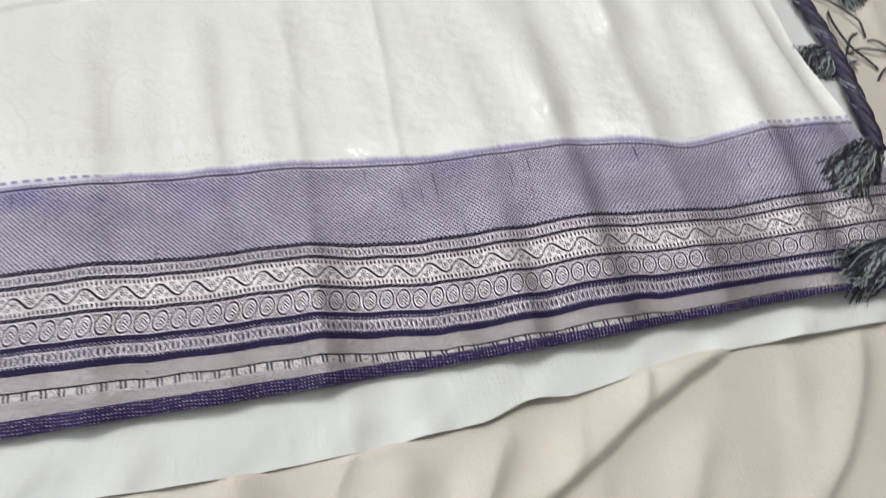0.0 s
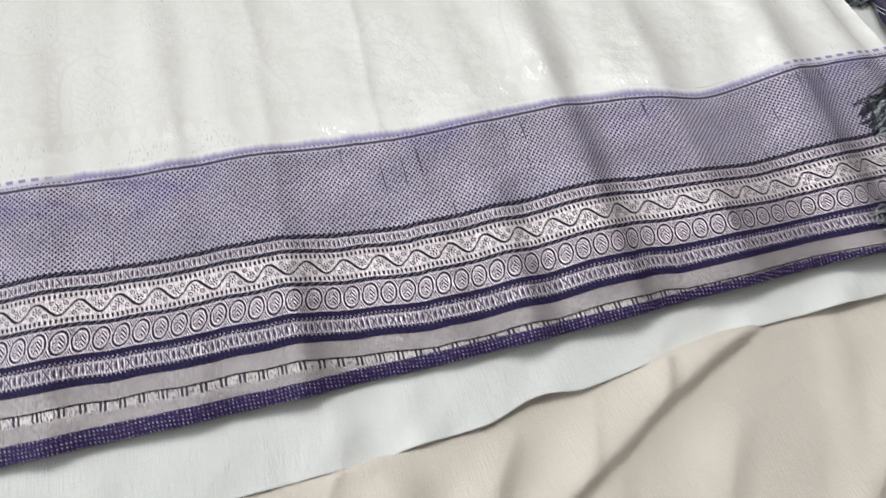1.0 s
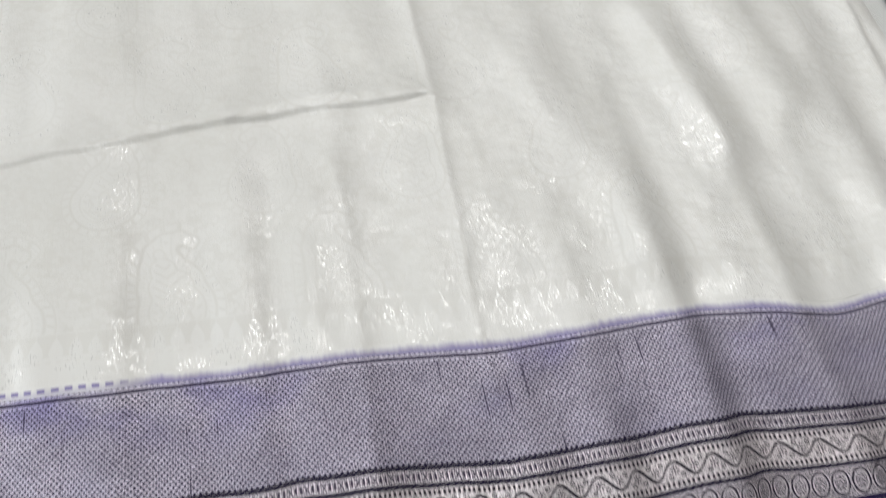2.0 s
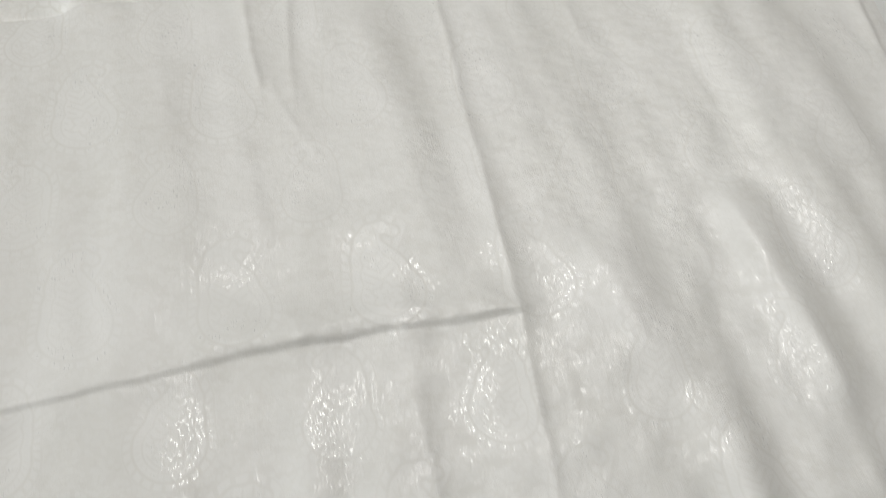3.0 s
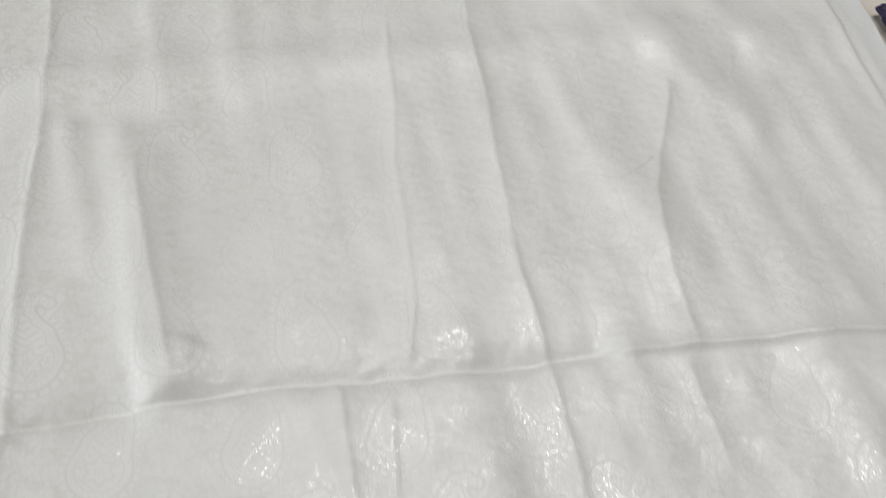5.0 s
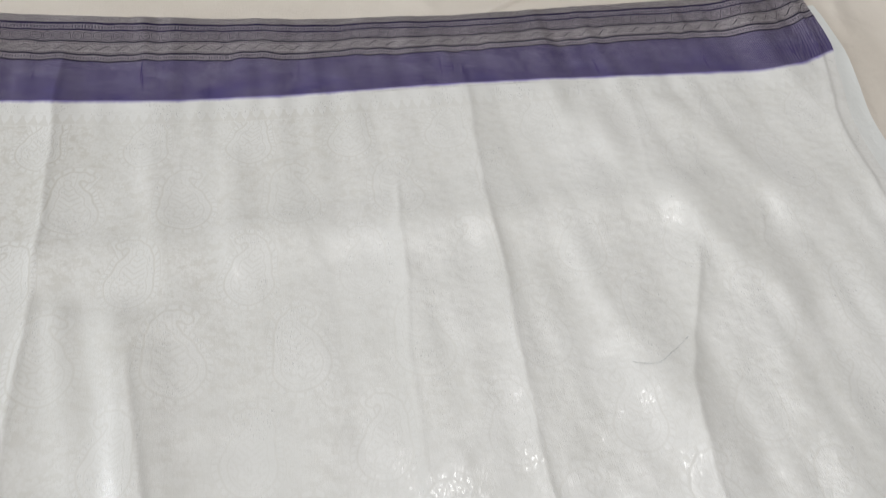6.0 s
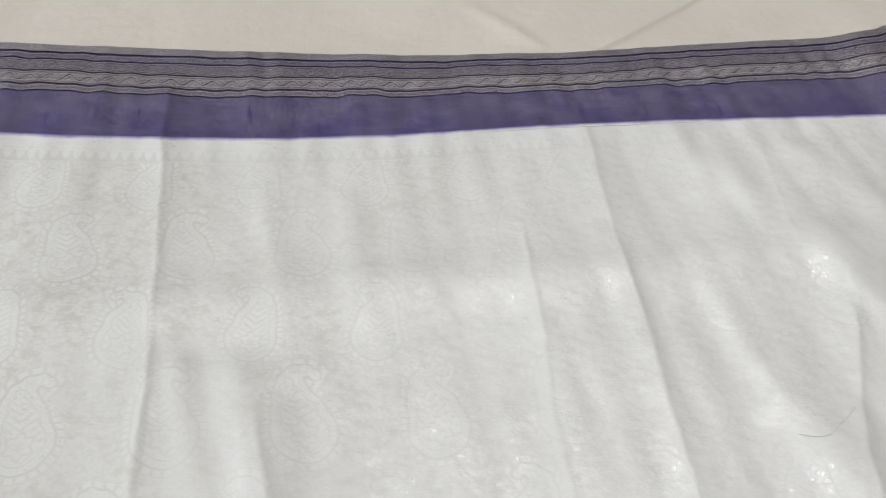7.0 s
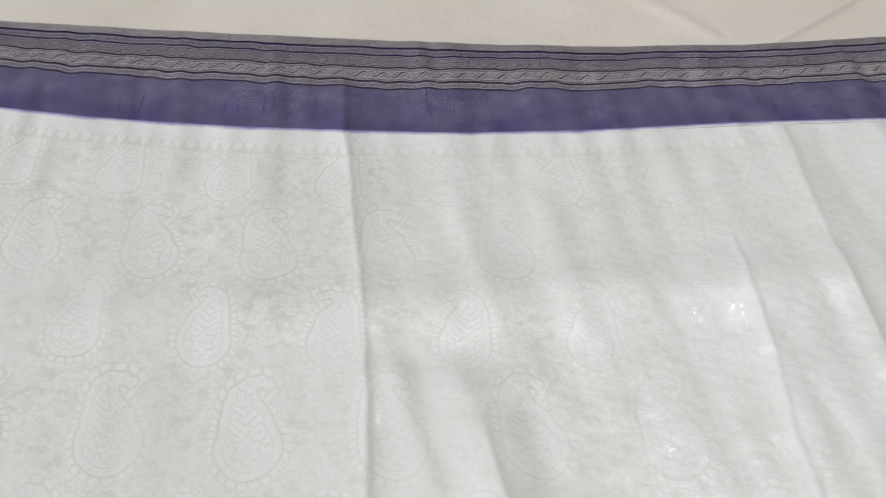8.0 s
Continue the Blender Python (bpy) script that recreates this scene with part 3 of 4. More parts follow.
def sheet_height(X, Y):
    z = -0.0105 + 0 * X
    calm = 1 / (1 + np.exp((Y - 0.3) / 0.1))
    z += (0.0012 + 0.0008 * calm) * waves(3, X, Y, 0.30, 0.34)
    z += 0.0011 * calm * waves(4, X, Y, 0.08, 0.16)
    # soft folds that run out from under the cloths towards the foot of the bed
    z += crease(X, Y, [(0.02, -0.255), (0.079, -0.225), (0.108, -0.212), (0.140, -0.197), (0.170, -0.181), (0.199, -0.168), (0.233, -0.153), (0.27, -0.145)], 0.011, 0.0085, 0.55, False, 1)
    z -= crease(X, Y, [(0.02, -0.262), (0.079, -0.231), (0.108, -0.218), (0.140, -0.204), (0.170, -0.188), (0.199, -0.175), (0.233, -0.160), (0.27, -0.151)], 0.0035, 0.0018, 0.3, True, 1)
    z += crease(Y, X, [(-0.290, 0.022), (-0.226, 0.061), (-0.206, 0.075), (-0.194, 0.082), (-0.170, 0.095)], 0.012, 0.0068, -0.45, False, 2)
    z += crease(Y, X, [(-0.32, 0.19), (-0.270, 0.223), (-0.253, 0.240), (-0.234, 0.267), (-0.212, 0.288), (-0.187, 0.306), (-0.15, 0.325)], 0.012, 0.0052, -0.45, False, 3)
    z += crease(Y, X, [(-0.30, 0.085), (-0.241, 0.116), (-0.212, 0.131), (-0.18, 0.142)], 0.013, 0.0032, -0.3, False, 4)
    z += crease(Y, X, [(-0.32, 0.125), (-0.253, 0.160), (-0.232, 0.176), (-0.19, 0.200)], 0.014, 0.0034, -0.3, False, 5)
    z += crease(Y, X, [(-0.205, 0.160), (-0.187, 0.166), (-0.168, 0.175), (-0.14, 0.185)], 0.006, 0.0028, -0.4, False, 6)
    z += crease(Y, X, [(-0.225, 0.112), (-0.210, 0.118), (-0.193, 0.127), (-0.165, 0.138)], 0.007, 0.0032, -0.4, False, 7)
    for x0, y0, x1, y1, w, h, lean in (
            (0.035, -0.185, 0.010, -0.260, 0.014, 0.005, 0.0), (-0.045, -0.170, -0.070, -0.260, 0.012, 0.004, 0.0), (-0.10, -0.17, -0.11, -0.28, 0.014, 0.004, 0.0),
            (0.117, 1.015, 0.300, 1.135, 0.006, 0.0045, 0.6), (0.075, 1.035, 0.010, 1.115, 0.010, 0.0022, 0.0),
            (0.555, 1.12, 0.515, 0.96, 0.012, 0.006, 0.3), (0.60, 1.02, 0.545, 0.80, 0.016, 0.005, 0.0),
            (-0.55, 1.10, -0.40, 1.19, 0.008, 0.0022, 0.3), (0.62, 0.25, 0.50, 0.02, 0.02, 0.006, 0.2),
            (0.50, 0.16, 0.43, 0.0, 0.015, 0.005, 0.0)):
        z += ridge(X, Y, x0, y0, x1, y1, w, h, h > 0.009 or w < 0.009, lean)
    # slack wrinkles where the sheet comes out from under the cloths
    g = np.random.RandomState(8)
    for _ in range(14):
        x0, y0, run, turn = g.uniform(-0.15, 0.42), g.uniform(-0.30, -0.165), g.uniform(0.03, 0.10), g.uniform(-2.5, -0.9)
        z += ridge(X, Y, x0, y0, x0 + run * math.cos(turn), y0 + run * math.sin(turn), g.uniform(0.005, 0.012), g.uniform(0.0005, 0.0016), g.uniform() < 0.5, g.uniform(-0.5, 0.5))
    # pressed down where the cloths lie on it
    lie = np.clip((X + 0.95) / .05, 0, 1) * np.clip((0.475 + 0.02 * Y - X) / .03, 0, 1) * np.clip((Y - mint_near(X) + 0.002) / .006, 0, 1) * np.clip((1.01 - Y) / .02, 0, 1)
    return z * (1 - lie) + np.minimum(z, -0.0105) * lie

def spaced(*spans):
    """Grid lines over consecutive stretches: from, to, step."""
    return np.concatenate([np.linspace(a, b, int((b - a) / step), endpoint=False) for a, b, step in spans] + [[spans[-1][1]]])

gx, gy = np.meshgrid(spaced((BX0 - .01, -0.22, 0.006), (-0.22, 0.50, 0.0017), (0.50, BX1 + .01, 0.006)),
                     spaced((BY0 - .01, -0.34, 0.006), (-0.34, -0.15, 0.0017), (-0.15, 0.98, 0.006), (0.98, 1.20, 0.0025), (1.20, BY1 + .01, 0.006)), indexing="ij")
gz = sheet_height(gx, gy)
drop = np.maximum.reduce([BX0 + .05 - gx, gx - BX1 + .05, BY0 + .05 - gy, gy - BY1 + .05, 0 * gx]) / .06
gz = gz - 0.055 * drop ** 2.2
bed_sheet = sheet_mesh("bed_sheet", gx, gy, gz, SHEET, None, "", gx, gy, 0.02)
tagged(bed_sheet, "creased beige cotton sheet spread over the bed", "bed sheet")

# ---------------------------------------------------------------- saree: shape of its surface
LEFT = -0.90
near_white = curve([(-0.9, 0.045), (-0.134, 0.013), (-0.06, 0.007), (0.0, 0.005), (0.075, -0.004), (0.18, -0.004), (0.225, -0.010),
                    (0.26, -0.020), (0.32, -0.012), (0.39, -0.016), (0.5, -0.02)], 0.012)
far_white = curve([(-0.9, 1.03), (-0.587, 0.965), (-0.487, 0.944), (-0.366, 0.926), (-0.2, 0.909), (-0.083, 0.905), (0.045, 0.907), (0.168, 0.905),
                   (0.27, 0.901), (0.386, 0.897), (0.44, 0.905), (0.481, 0.922), (0.53, 0.94)], 0.012)
far_top = curve([(-0.9, 1.155), (-0.625, 1.094), (-0.487, 1.072), (-0.377, 1.056), (-0.2, 1.034), (-0.06, 1.019), (0.1, 1.0135), (0.25, 1.019),
                 (0.38, 1.021), (0.44, 1.032), (0.489, 1.051), (0.53, 1.06)], 0.01)
right_edge = curve([(-0.2, 0.394), (-0.055, 0.391), (0.017, 0.382), (0.06, 0.378), (0.105, 0.379), (0.2, 0.387), (0.44, 0.410), (0.65, 0.436),
                    (0.75, 0.438), (0.82, 0.446), (0.88, 0.468), (0.923, 0.482), (1.0, 0.490), (1.06, 0.490)], 0.015)


near_cut = curve([(-0.9, -0.112), (-0.135, -0.1270), (0.057, -0.1330), (0.21, -0.1340), (0.275, -0.1335), (0.33, -0.137), (0.5, -0.14)], 0.01)
near_end = curve([(-0.9, -0.120), (-0.135, -0.1350), (-0.06, -0.137), (0.055, -0.1393), (0.142, -0.1393), (0.207, -0.1385), (0.30, -0.1378), (0.34, -0.142), (0.5, -0.145)], 0.01)


def saree_height(X, Y):
    z = 0.0015 * waves(11, X, Y, 0.22, 0.55) + 0.0007 * waves(12, X, Y, 0.10, 0.40)
    long_fold = [(-0.06, 0.070), (0.02, 0.0690), (0.09, 0.0728), (0.165, 0.0760), (0.225, 0.0763), (0.29, 0.0747), (0.44, 0.0738), (0.53, 0.0685), (0.61, 0.0715), (0.70, 0.0762), (0.76, 0.0742), (0.81, 0.078), (0.89, 0.0838), (0.95, 0.086)]
    side_fold = [(-0.2, -0.262), (0.48, -0.266), (0.56, -0.2717), (0.72, -0.2740), (0.80, -0.280), (0.914, -0.2886), (1.0, -0.292)]
    z += crease(Y, X, long_fold, 0.016, 0.0026, -0.35) + crease(Y, X, long_fold, 0.005, 0.0006, -0.3)
    z += crease(Y, X, side_fold, 0.014, 0.0036, -0.35, True, 2) + crease(Y, X, side_fold, 0.0045, 0.0022, -0.4, True, 2)
    z += ridge(X, Y, -0.64, -0.2, -0.66, 1.1, 0.015, 0.003, True)
    # low crossing fold with a hollow beyond it
    low = [(-0.95, 0.140), (-0.1786, 0.1537), (-0.10, 0.1615), (-0.055, 0.1640), (0.0, 0.1650), (0.034, 0.1618), (0.0705, 0.1635), (0.094, 0.162)]
    z += crease(X, Y, [(a, b + 0.003) for a, b in low], 0.012, 0.0044, 0.2, True, 3) - crease(X, Y, low, 0.0035, 0.0016, 0.0, True, 3)
    z += crease(X, Y, [(-0.12, 0.1700), (-0.055, 0.1740), (0.0, 0.1765), (0.034, 0.1735), (0.082, 0.1710)], 0.012, 0.0030, 0.5, False, 4)
    # middle crossing fold: a drop beyond its edge, then a small raised edge where the long fold has passed
    mid = [(-0.95, 0.452), (-0.266, 0.4440), (-0.2185, 0.4465), (-0.17, 0.4490), (-0.10, 0.4525), (-0.015, 0.4465), (0.07, 0.4460), (0.135, 0.447)]
    z -= crease(X, Y, mid, 0.013, 0.0094, 0.45, True, 5)
    z += crease(X, Y, [(a, b - 0.0055) for a, b in mid], 0.005, 0.0007, 0.0, True, 5)
    z += crease(X, Y, [(0.10, 0.4465), (0.138, 0.4465), (0.20, 0.4430), (0.245, 0.4420), (0.314, 0.4374), (0.52, 0.430)], 0.007, 0.0056, 0.3, True, 6)
    z += crease(Y, X, [(0.44, -0.022), (0.455, -0.0200), (0.508, -0.0078), (0.62, -0.0078), (0.69, -0.001), (0.735, 0.0), (0.80, 0.004)], 0.0045, 0.0016, -0.3, True, 7)
    z += crease(Y, X, [(0.435, 0.177), (0.455, 0.178), (0.512, 0.1795), (0.568, 0.187), (0.66, 0.2265), (0.70, 0.240)], 0.013, 0.0034, -0.3, True, 8)
    z += crease(Y, X, [(0.335, -0.057), (0.361, -0.059), (0.434, -0.0645), (0.46, -0.066)], 0.006, 0.0028, -0.4, True, 9)
    z += crease(Y, X, [(0.325, -0.037), (0.349, -0.0365), (0.42, -0.0345), (0.45, -0.033)], 0.006, 0.0020, -0.4, True, 10)
    # crinkles crowded along the crossing folds
    z += 0.00022 * waves(18, X, Y, 0.020, 0.016, 12) * np.exp(-((Y - 0.455) / 0.014) ** 2) * np.clip((0.16 - X) / 0.1, 0, 1)
    z += 0.00020 * waves(19, X, Y, 0.022, 0.016, 12) * np.exp(-((Y - 0.172) / 0.012) ** 2) * np.clip((0.10 - X) / 0.05, 0, 1)
    # short slack wrinkles all over
    g = np.random.RandomState(31)
    for _ in range(22):
        x0, y0 = g.uniform(-0.40, 0.36), g.uniform(0.05, 0.84)
        run, drift_ = g.uniform(0.04, 0.11), g.uniform(-0.03, 0.02)
        z += ridge(X, Y, x0, y0, x0 + drift_, y0 + run, g.uniform(0.003, 0.007), g.uniform(0.0003, 0.0009), True, g.uniform(-0.4, 0.4))
    z += ridge(X, Y, -0.90, 0.735, 0.42, 0.742, 0.027, 0.0060, False)
    for x0, y0, x1, y1, w, h, lean in (
            (-0.175, 0.440, -0.215, 0.680, 0.022, 0.0065, -0.3), 
            
            
            (0.255, 0.46, 0.290, 0.10, 0.022, 0.0035, 0.2), (0.300, 0.42, 0.330, 0.15, 0.020, 0.0028, 0.2),
            (0.225, 0.22, 0.245, 0.08, 0.016, 0.0034, 0.3), (0.130, 0.20, 0.175, 0.02, 0.020, 0.0028, 0.3),
            (-0.200, 0.83, -0.170, 0.66, 0.016, 0.0022, 0.2),
            (-0.140, 0.84, -0.130, 0.70, 0.012, 0.0018, 0.2), (0.175, 0.86, 0.300, 0.62, 0.026, 0.0032, 0.2),
            (0.270, 0.86, 0.350, 0.70, 0.022, 0.0026, 0.2), (0.13, 0.72, 0.19, 0.50, 0.02, 0.0022, 0.2), (-0.255, 0.69, -0.225, 0.55, 0.012, 0.003, 0.0),
            (0.372, 0.25, 0.395, -0.02, 0.010, 0.002, 0.0), (0.02, 0.40, 0.035, 0.20, 0.022, 0.002, 0.0), (-0.13, 0.38, -0.12, 0.20, 0.025, 0.002, 0.0)):
        z += ridge(X, Y, x0, y0, x1, y1, w, 1.4 * h, False, lean)
    # hem of the end, and the crossing crease that stands up beyond the long fold
    d = right_edge(Y) - 0.015 - X
    z += 0.0016 * np.exp(-(d / np.where(d > 0, 0.010, 0.0022)) ** 2) * np.clip((Y + 0.1) / 0.1, 0, 1)
    z += ridge(X, Y, -0.158, 0.490, -0.180, 0.446, 0.010, 0.0022, False)
    z += ridge(X, Y, -0.20, 0.640, -0.17, 0.470, 0.009, 0.0026, True, -0.4)
    z += 0.00030 * waves(16, X, Y, 0.036, 0.050, 14) + 0.00010 * waves(17, X, Y, 0.018, 0.022, 14)
    # folds that run out through the near border
    near = np.clip((0.22 - Y) / 0.3, 0, 1)
    for x0, lean_x, w, h in ((-0.115, 0.02, 0.018, 0.003), (-0.045, 0.02, 0.016, 0.0028), (0.003, 0.025, 0.015, 0.0058), (0.118, 0.02, 0.020, 0.0030), (0.172, 0.03, 0.017, 0.0062),
                             (0.235, 0.02, 0.016, 0.0032), (0.315, 0.04, 0.020, 0.0070), (0.36, 0.03, 0.014, 0.003)):
        d = X - (x0 + lean_x * (Y + 0.06))
        z += near * h * np.exp(-(d / np.where(d > 0, w * 0.6, w * 1.25)) ** 2)
    # the far border
    far = np.clip((Y - 0.84) / 0.12, 0, 1)
    for x0, w, h in ((-0.52, 0.03, 0.003), (-0.435, 0.02, 0.003), (-0.36, 0.02, 0.003), (-0.2, 0.03, 0.002), (-0.11, 0.02, 0.0025), (0.02, 0.03, 0.002), (0.12, 0.02, 0.0025), (0.405, 0.022, 0.007), (0.452, 0.010, -0.003)):
        z += far * h * np.exp(-((X - x0 - 0.03 * (Y - 0.9)) / w) ** 2)
    z += 0.0009 * waves(14, X, Y, 0.05, 0.30) * np.clip(0.3 + near + far, 0, 1) + 0.0008 * far * waves(15, X, Y, 0.030, 0.16)
    return z


def saree_z(x, y):
    return float(saree_height(np.array([[x]]), np.array([[y]]))[0, 0])

def settle(line, start, lean):
    """A line seen as lying flat, moved to where the rippled cloth carries it."""
    xs = np.linspace(LEFT - 0.05, 0.56, 2400)
    ys = line(xs) + lean * np.clip(saree_height(xs, line(xs)) - start, -0.004, 0.012)
    return lambda x: np.interp(x, xs, ys)

near_white, near_cut, near_end = settle(near_white, 0.0, -0.5), settle(near_cut, 0.0, -0.4), settle(near_end, 0.0, -0.4)
far_white, far_top = settle(far_white, 0.0, -1.0), settle(far_top, 0.0, -1.1)

saree = tagged(new("saree"), "white brocade silk saree with purple and silver borders, spread creased", "saree")

# the field
nu, nv = 680, 560
s = np.linspace(0, 1, nu)[:, None] + np.zeros((1, nv))
t = np.linspace(0, 1, nv)[None, :] + np.zeros((nu, 1))
yy = 0.45 + 0 * s
for _ in range(3):
    xx = LEFT + (right_edge(yy) - LEFT) * s
    yy = near_white(xx) + 0.0048 + (far_white(xx) - near_white(xx) - 0.0096) * t
FX, FY = xx, yy
field = sheet_mesh("field", FX, FY, saree_height(FX, FY), WHITE, saree, "white paisley brocade ground", FX, 0.005 + 0.9 * t)

# border bands: name, from, to (metres outward from the field), material, how proud
BANDS = (("dyed_edge", -0.0050, 0.0008, FEATHER, 0), ("wide_band", 0.0008, 0.0570, TWILL, 0), ("stripe", 0.0570, 0.0597, DARK, .0002), ("guard_band", 0.0597, 0.0655, GUARD, 0),
         ("stripe", 0.0655, 0.0680, DARK, .0002), ("vine_band", 0.0680, 0.0850, VINE, 0), ("stripe", 0.0850, 0.0873, DARK, .0002),
         ("oval_band", 0.0873, 0.1015, OVAL, 0), ("dark_stripe", 0.1015, 0.1062, INK, .0003), ("block_band", 0.1062, 0.1128, BLOCK, 0),
         ("dark_stripe", 0.1128, 0.1176, INK, .0003), ("silver_band", 0.1176, 0.1260, ZARI, 0))
NEAR_EXTRA = (("fold_line", 0.1260, 0.1269, BLACK, .0001), ("gate_band", 0.1269, 0.1310, GATE, 0), ("silver_band", 0.1310, 0.150, ZARI, 0))
def columns(step=0.0022):
    n = int((0.47 - LEFT) / step)
    return np.linspace(0, 1, n)


def near_band(name, v0, v1, material, proud):
    rows = max(3, int((v1 - v0) / 0.0018) + 2)
    s = columns()[:, None] + np.zeros((1, rows))
    v = np.linspace(v0, v1, rows)[None, :] + 0 * s
    y = -0.06 + 0 * s
    for _ in range(3):
        x = LEFT + (right_edge(y) - LEFT) * s
        room_ = near_white(x) - near_cut(x)
        squeeze = np.clip(room_ / 0.1275, 0.84, 1.0)
        v = np.minimum(np.linspace(v0, v1, rows)[None, :] + 0 * s, room_ / squeeze + 0.0002)
        y = near_white(x) - v * squeeze
    if (v.max(axis=1) - v.min(axis=1)).max() < 1e-4:
        return
    keep = (v.max(axis=1) - v.min(axis=1)) > 1e-5
    x, y, v = x[keep], y[keep], v[keep]
    sheet_mesh(name, x, y, saree_height(x, y) + proud, material, saree, "", x, v)


def far_band(name, v0, v1, material, proud):
    rows = max(3, int((v1 - v0) / 0.002) + 2)
    s = columns()[:, None] + np.zeros((1, rows))
    v = np.linspace(v0, v1, rows)[None, :] + 0 * s
    y = 0.97 + 0 * s
    for _ in range(3):
        x = LEFT + (right_edge(y) - LEFT) * s
        y = far_white(x) + (far_top(x) - far_white(x)) * np.interp(v, (-0.005, 0, 0.0570, 0.0597, 0.0655, 0.0680, 0.0850, 0.0873, 0.1015, 0.1062, 0.1128, 0.1176, 0.137), (-0.04, 0, 0.437, 0.456, 0.512, 0.535, 0.672, 0.69, 0.81, 0.83, 0.888, 0.913, 1))
    sheet_mesh(name, x, y, saree_height(x, y) + proud, material, saree, "", x, v)

for band in BANDS + NEAR_EXTRA:
    near_band(*band)
for band in (("dyed_edge", -0.0050, 0.0, FEATHER_FAR, 0), ("wide_band", 0.0, 0.0570, TWILL_FAR, 0)) + BANDS[2:-1] + (("silver_band", 0.1176, 0.1370, ZARI, 0),):
    far_band(*band)

# dark selvedge of the near border
s = columns()[:, None] + np.zeros((1, 7))
t = np.linspace(0, 1, 7)[None, :] + 0 * s
y = -0.135 + 0 * s
x = LEFT + (right_edge(y) - LEFT) * s
y = near_cut(x) + (near_end(x) - near_cut(x)) * t
sheet_mesh("selvedge", x, y, saree_height(x, y) + 0.0003 - 0.002 * t ** 2, EDGE, saree, "dark purple selvedge with silver flecks", x, near_white(x) - y)

# ---------------------------------------------------------------- mint cloth under it
mint_right = curve([(-0.2, 0.408), (-0.05, 0.408), (0.10, 0.410), (0.2, 0.415), (0.44, 0.435), (0.76, 0.471), (0.82, 0.473), (0.92, 0.500), (1.0, 0.504), (1.02, 0.504)], 0.02)
s = np.linspace(0, 1, 480)[:, None] + np.zeros((1, 420))
t = np.linspace(0, 1, 420)[None, :] + 0 * s
y = 0.4 + 0 * s
for _ in range(3):
    x = -0.92 + (mint_right(y) + 0.92) * s
    y = mint_near(x) + (1.008 - mint_near(x)) * t
def mint_base(x, y):
    rim = np.clip((y - mint_near(x)) / 0.03, 0, 1)
    return np.minimum(saree_height(x, y), 0.0) * 0.6 - 0.0065 + 0.0011 * waves(21, x, y, 0.12, 0.12) * (1.2 - rim) + 0.0009 * waves(22, x, y, 0.05, 0.06) * (1 - rim)

def mint_z(x, y):
    return float(mint_base(np.array([[x]]), np.array([[y]]))[0, 0])

zz = mint_base(x, y)
inside_ = np.clip((right_edge(y) - x) / 0.02, 0, 1) * np.clip((y - near_end(x)) / 0.008, 0, 1)
zz = zz * (1 - inside_) + np.minimum(zz, saree_height(x, y) - 0.004) * inside_
mint = sheet_mesh("cotton_cloth", x, y, zz, MINT, None, "", x, y)
tagged(mint, "pale mint cotton cloth showing from under the saree", "cloth")

# its running stitches
bm = bmesh.new()
for row, gap in ((0.0135, 0.0046), (0.0175, 0.0052)):
    for i in range(70):
        x = -0.02 + i * gap + (0.09 if row > 0.015 else 0)
        if x > 0.33:
            continue
        y = float(mint_near(x)) + row
        z = mint_z(x, y) - 0.0002
        bmesh.ops.create_cube(bm, size=1, matrix=Matrix.Translation((x, y, z)) @ Matrix.Diagonal((gap * 0.55, 0.0004, 0.0007, 1)))
stitches = part("stitching", bm, MINT, mint, "pale mint running stitches")

# ---------------------------------------------------------------- cord and tassels of the end
def tube(bm, points, radius, sides=5, taper=1.0, flat=1.0):
    """A tube through points with a round or flattened section."""
    n = len(points)
    rings = []
    for i, p in enumerate(points):
        d = (points[min(i + 1, n - 1)] - points[max(i - 1, 0)]).normalized()
        side = d.cross(Vector((0, 0, 1)))
        side = side.normalized() if side.length > 1e-6 else Vector((1, 0, 0))
        up = side.cross(d)
        r = radius * (1 + (taper - 1) * i / max(1, n - 1))
        rings.append([bm.verts.new(p + side * (r * math.cos(a)) + up * (r * flat * math.sin(a))) for a in (2 * math.pi * k / sides for k in range(sides))])
    for a, b in zip(rings, rings[1:]):
        for k in range(sides):
            bm.faces.new((a[k], a[(k + 1) % sides], b[(k + 1) % sides], b[k])).smooth = True
    bm.faces.new(rings[0][::-1])
    bm.faces.new(rings[-1])


# top of whatever lies beside the end of the saree, on a fine grid
QX, QY = np.meshgrid(np.arange(0.27, 0.56, 0.002), np.arange(-0.20, 0.84, 0.002), indexing="ij")
QZ = np.where((QX < right_edge(QY)) & (QY > near_end(QX)), saree_height(QX, QY),
              np.where((QX < mint_right(QY)) & (QY > mint_near(QX)), -0.0055, sheet_height(QX, QY)))


def ground_z(x, y):
    i, j = (x - 0.27) / 0.002, (y + 0.20) / 0.002
    i, j = min(max(i, 0), QX.shape[0] - 1.01), min(max(j, 0), QX.shape[1] - 1.01)
    a, b = int(i), int(j)
    u, v = i - a, j - b
    return float((QZ[a, b] * (1 - u) + QZ[a + 1, b] * u) * (1 - v) + (QZ[a, b + 1] * (1 - u) + QZ[a + 1, b + 1] * u) * v)

cord_x = curve([(-0.045, 0.3945), (-0.027, 0.400), (0.024, 0.4075), (0.064, 0.411), (0.101, 0.410), (0.2, 0.416), (0.3, 0.432), (0.42, 0.448), (0.6, 0.467), (0.76, 0.482), (0.86, 0.49), (0.95, 0.508)], 0.01)

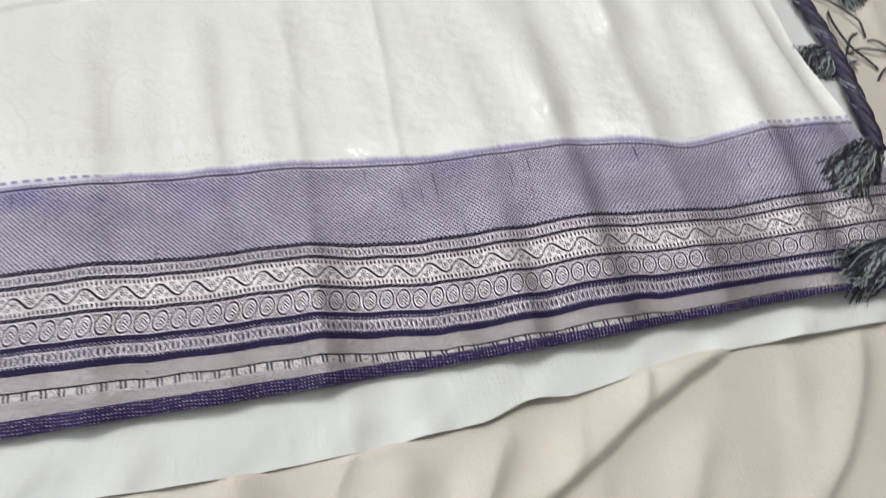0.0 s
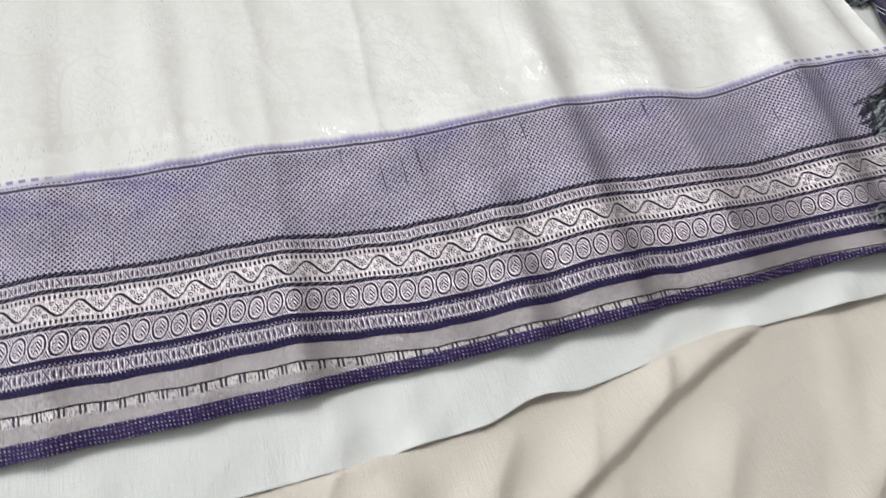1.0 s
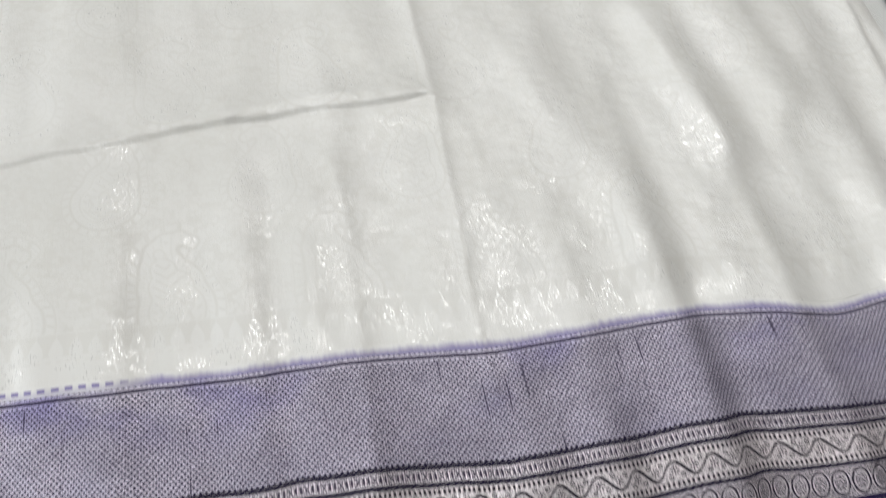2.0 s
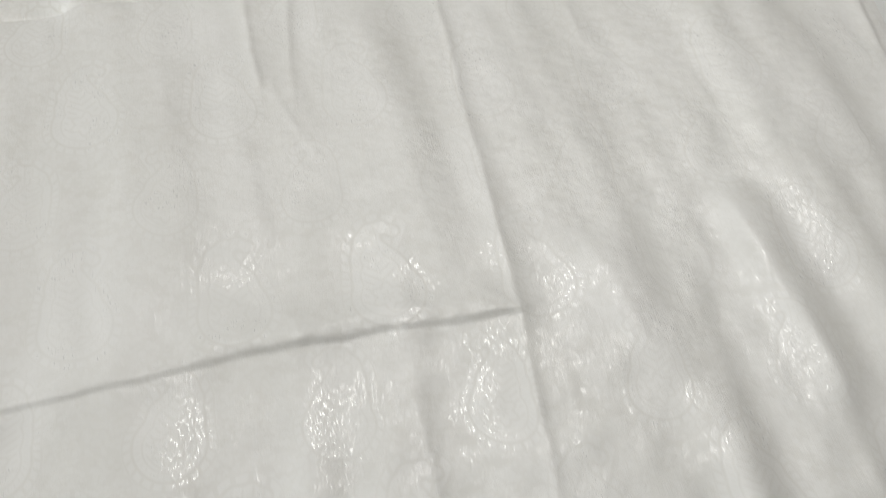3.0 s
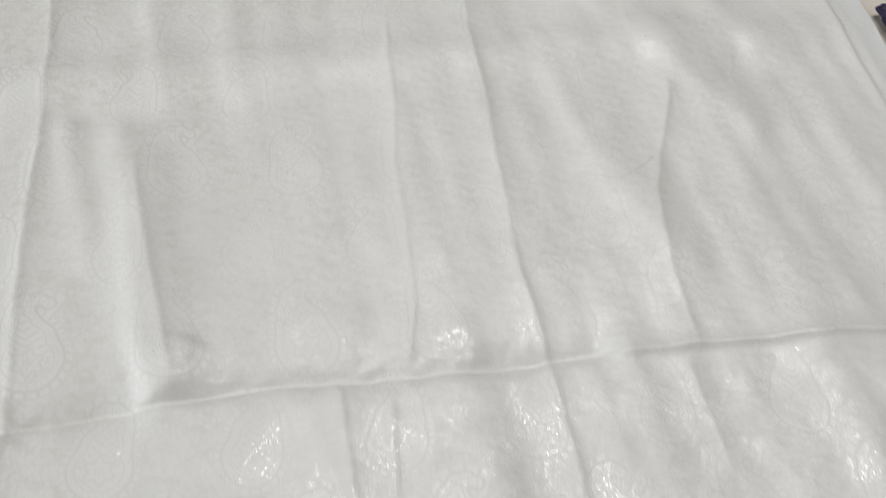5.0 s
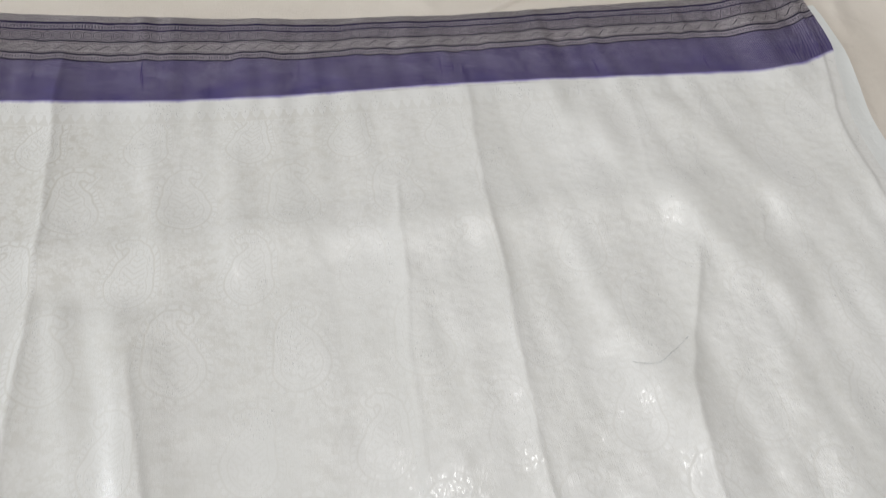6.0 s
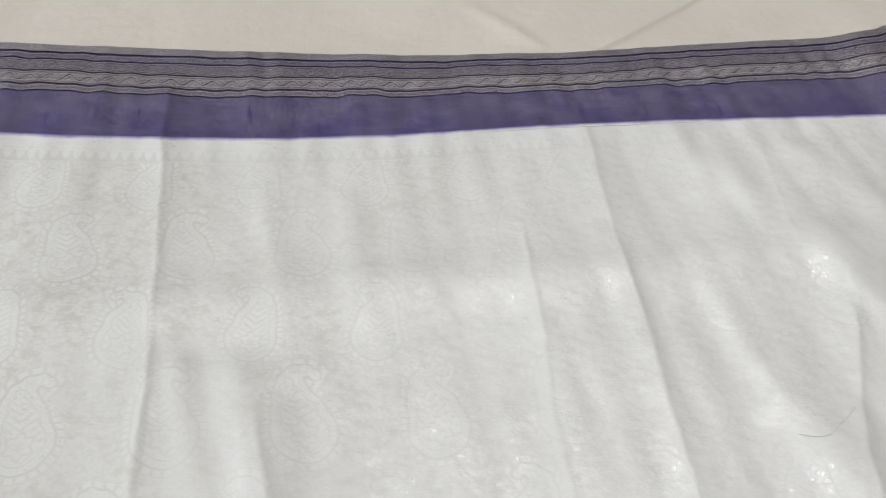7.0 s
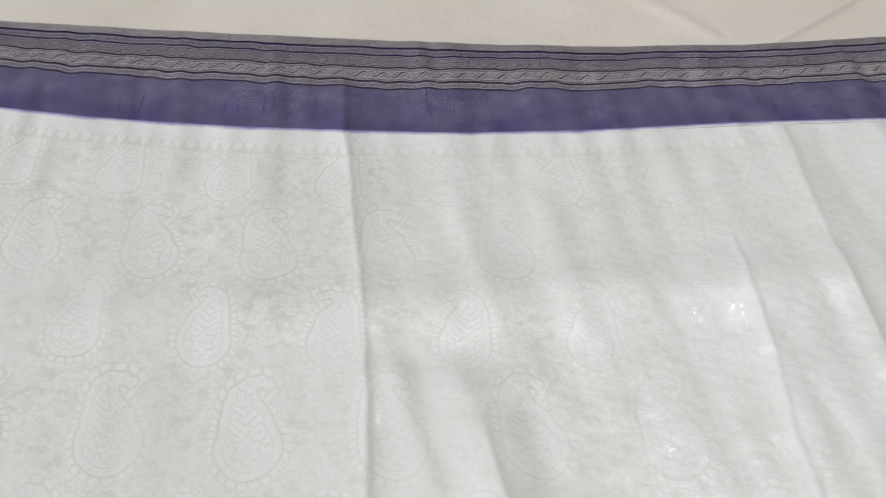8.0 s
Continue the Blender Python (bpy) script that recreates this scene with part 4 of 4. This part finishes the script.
def cord_part(name, radius, offset, phase, material, y0=-0.046, y1=0.768, label=""):
    bm = bmesh.new()
    pts = []
    for i in range(int((y1 - y0) / 0.004) + 1):
        y = y0 + i * 0.004
        a = y * 120 + phase
        x = float(cord_x(y)) + offset * math.cos(a)
        pts.append(Vector((x, y, max(ground_z(x, y), -0.004) + 0.0032 + offset * 0.6 * math.sin(a))))
    tube(bm, pts, radius, 6, 1.0, 0.75)
    return part(name, bm, material, saree, label)

for k in range(3):
    cord_part("cord_strand", 0.0040, 0.0028, k * 2.094, CORD, label="deep purple twisted cord")
for phase in (0.7, 1.3, 3.6):
    cord_part("cord_thread", 0.00042, 0.0058, phase, YARN_PALE, -0.04, 0.30, "pale thread wound round the cord")


def tassel(knot, tip, spread, count, seed):
    g = random.Random(seed)
    top = part("tassel", soft_box((-.0045, -.0045, 0), (.0045, .0045, .007), .003, 3), YARN, saree, "dark slate tassel of loose yarn")
    top.location = (knot[0], knot[1], ground_z(*knot) + 0.0005)
    d = Vector((tip[0] - knot[0], tip[1] - knot[1], 0))
    side = Vector((-d.y, d.x, 0)).normalized()
    for name, mat, n, r in (("yarn", YARN, count, 0.00072), ("pale_yarn", YARN_PALE, count * 2 // 3, 0.00052)):
        bm = bmesh.new()
        for i in range(n):
            off = g.gauss(0, 0.5) * spread
            reach = g.triangular(0.45, 1.08, 0.9)
            curl, ph = g.uniform(0.0015, 0.0055), g.uniform(0, 6.28)
            lift = g.uniform(0.0, 1.0)
            pts = []
            for j in range(9):
                q = j / 8
                p = Vector((*knot, 0)) + d * (q * reach) + side * (off * q ** 0.5 + curl * math.sin(q * 9 + ph) * q)
                hgt = 0.0012 + lift * (0.0048 * math.sin(math.pi * min(1, q * 0.9 + 0.12)))
                p.z = ground_z(p.x, p.y) + hgt
                pts.append(p)
            tube(bm, pts, r, 4, 0.7)
        part(name, bm, mat, top).matrix_parent_inverse = Matrix.Translation(-top.location)

tassel((0.408, 0.052), (0.383, 0.036), 0.016, 90, 1)
tassel((0.407, 0.050), (0.425, 0.030), 0.014, 30, 7)
tassel((0.3935, -0.038), (0.345, -0.073), 0.0145, 120, 2)
tassel((0.358, -0.116), (0.314, -0.137), 0.0145, 120, 3)
tassel((0.452, 0.122), (0.470, 0.098), 0.016, 70, 4)

# loose threads beside the cord
bm = bmesh.new()
for a, b, bend in (((0.425, 0.115), (0.452, 0.062), 0.012), ((0.436, 0.095), (0.446, 0.030), -0.010), ((0.452, 0.060), (0.440, 0.020), 0.014), ((0.43, 0.05), (0.462, 0.045), 0.01),
                   ((0.415, 0.03), (0.448, 0.068), -0.008)):
    pts = []
    for j in range(12):
        q = j / 11
        p = Vector((a[0] + (b[0] - a[0]) * q + bend * math.sin(math.pi * q), a[1] + (b[1] - a[1]) * q + 0.003 * math.sin(q * 9), 0))
        p.z = ground_z(p.x, p.y) + 0.0016 + 0.003 * math.sin(math.pi * q)
        pts.append(p)
    tube(bm, pts, 0.0009, 5)
part("loose_thread", bm, YARN, saree, "dark thread hanging loose from the cord")

# one stray hair-thin thread on the field
bm = bmesh.new()
pts = []
for j in range(16):
    q = j / 15
    x = 0.150 + 0.048 * q
    y = 0.592 - 0.004 * math.sin(math.pi * min(1, q * 1.7)) + 0.016 * max(0, q - 0.45) ** 1.4 * 2.2
    pts.append(Vector((x, y, saree_z(x, y) + 0.0005)))
tube(bm, pts, 0.0001, 4)
tagged(part("stray_thread", bm, YARN_PALE), "fine pale thread lying on the white silk", "thread")
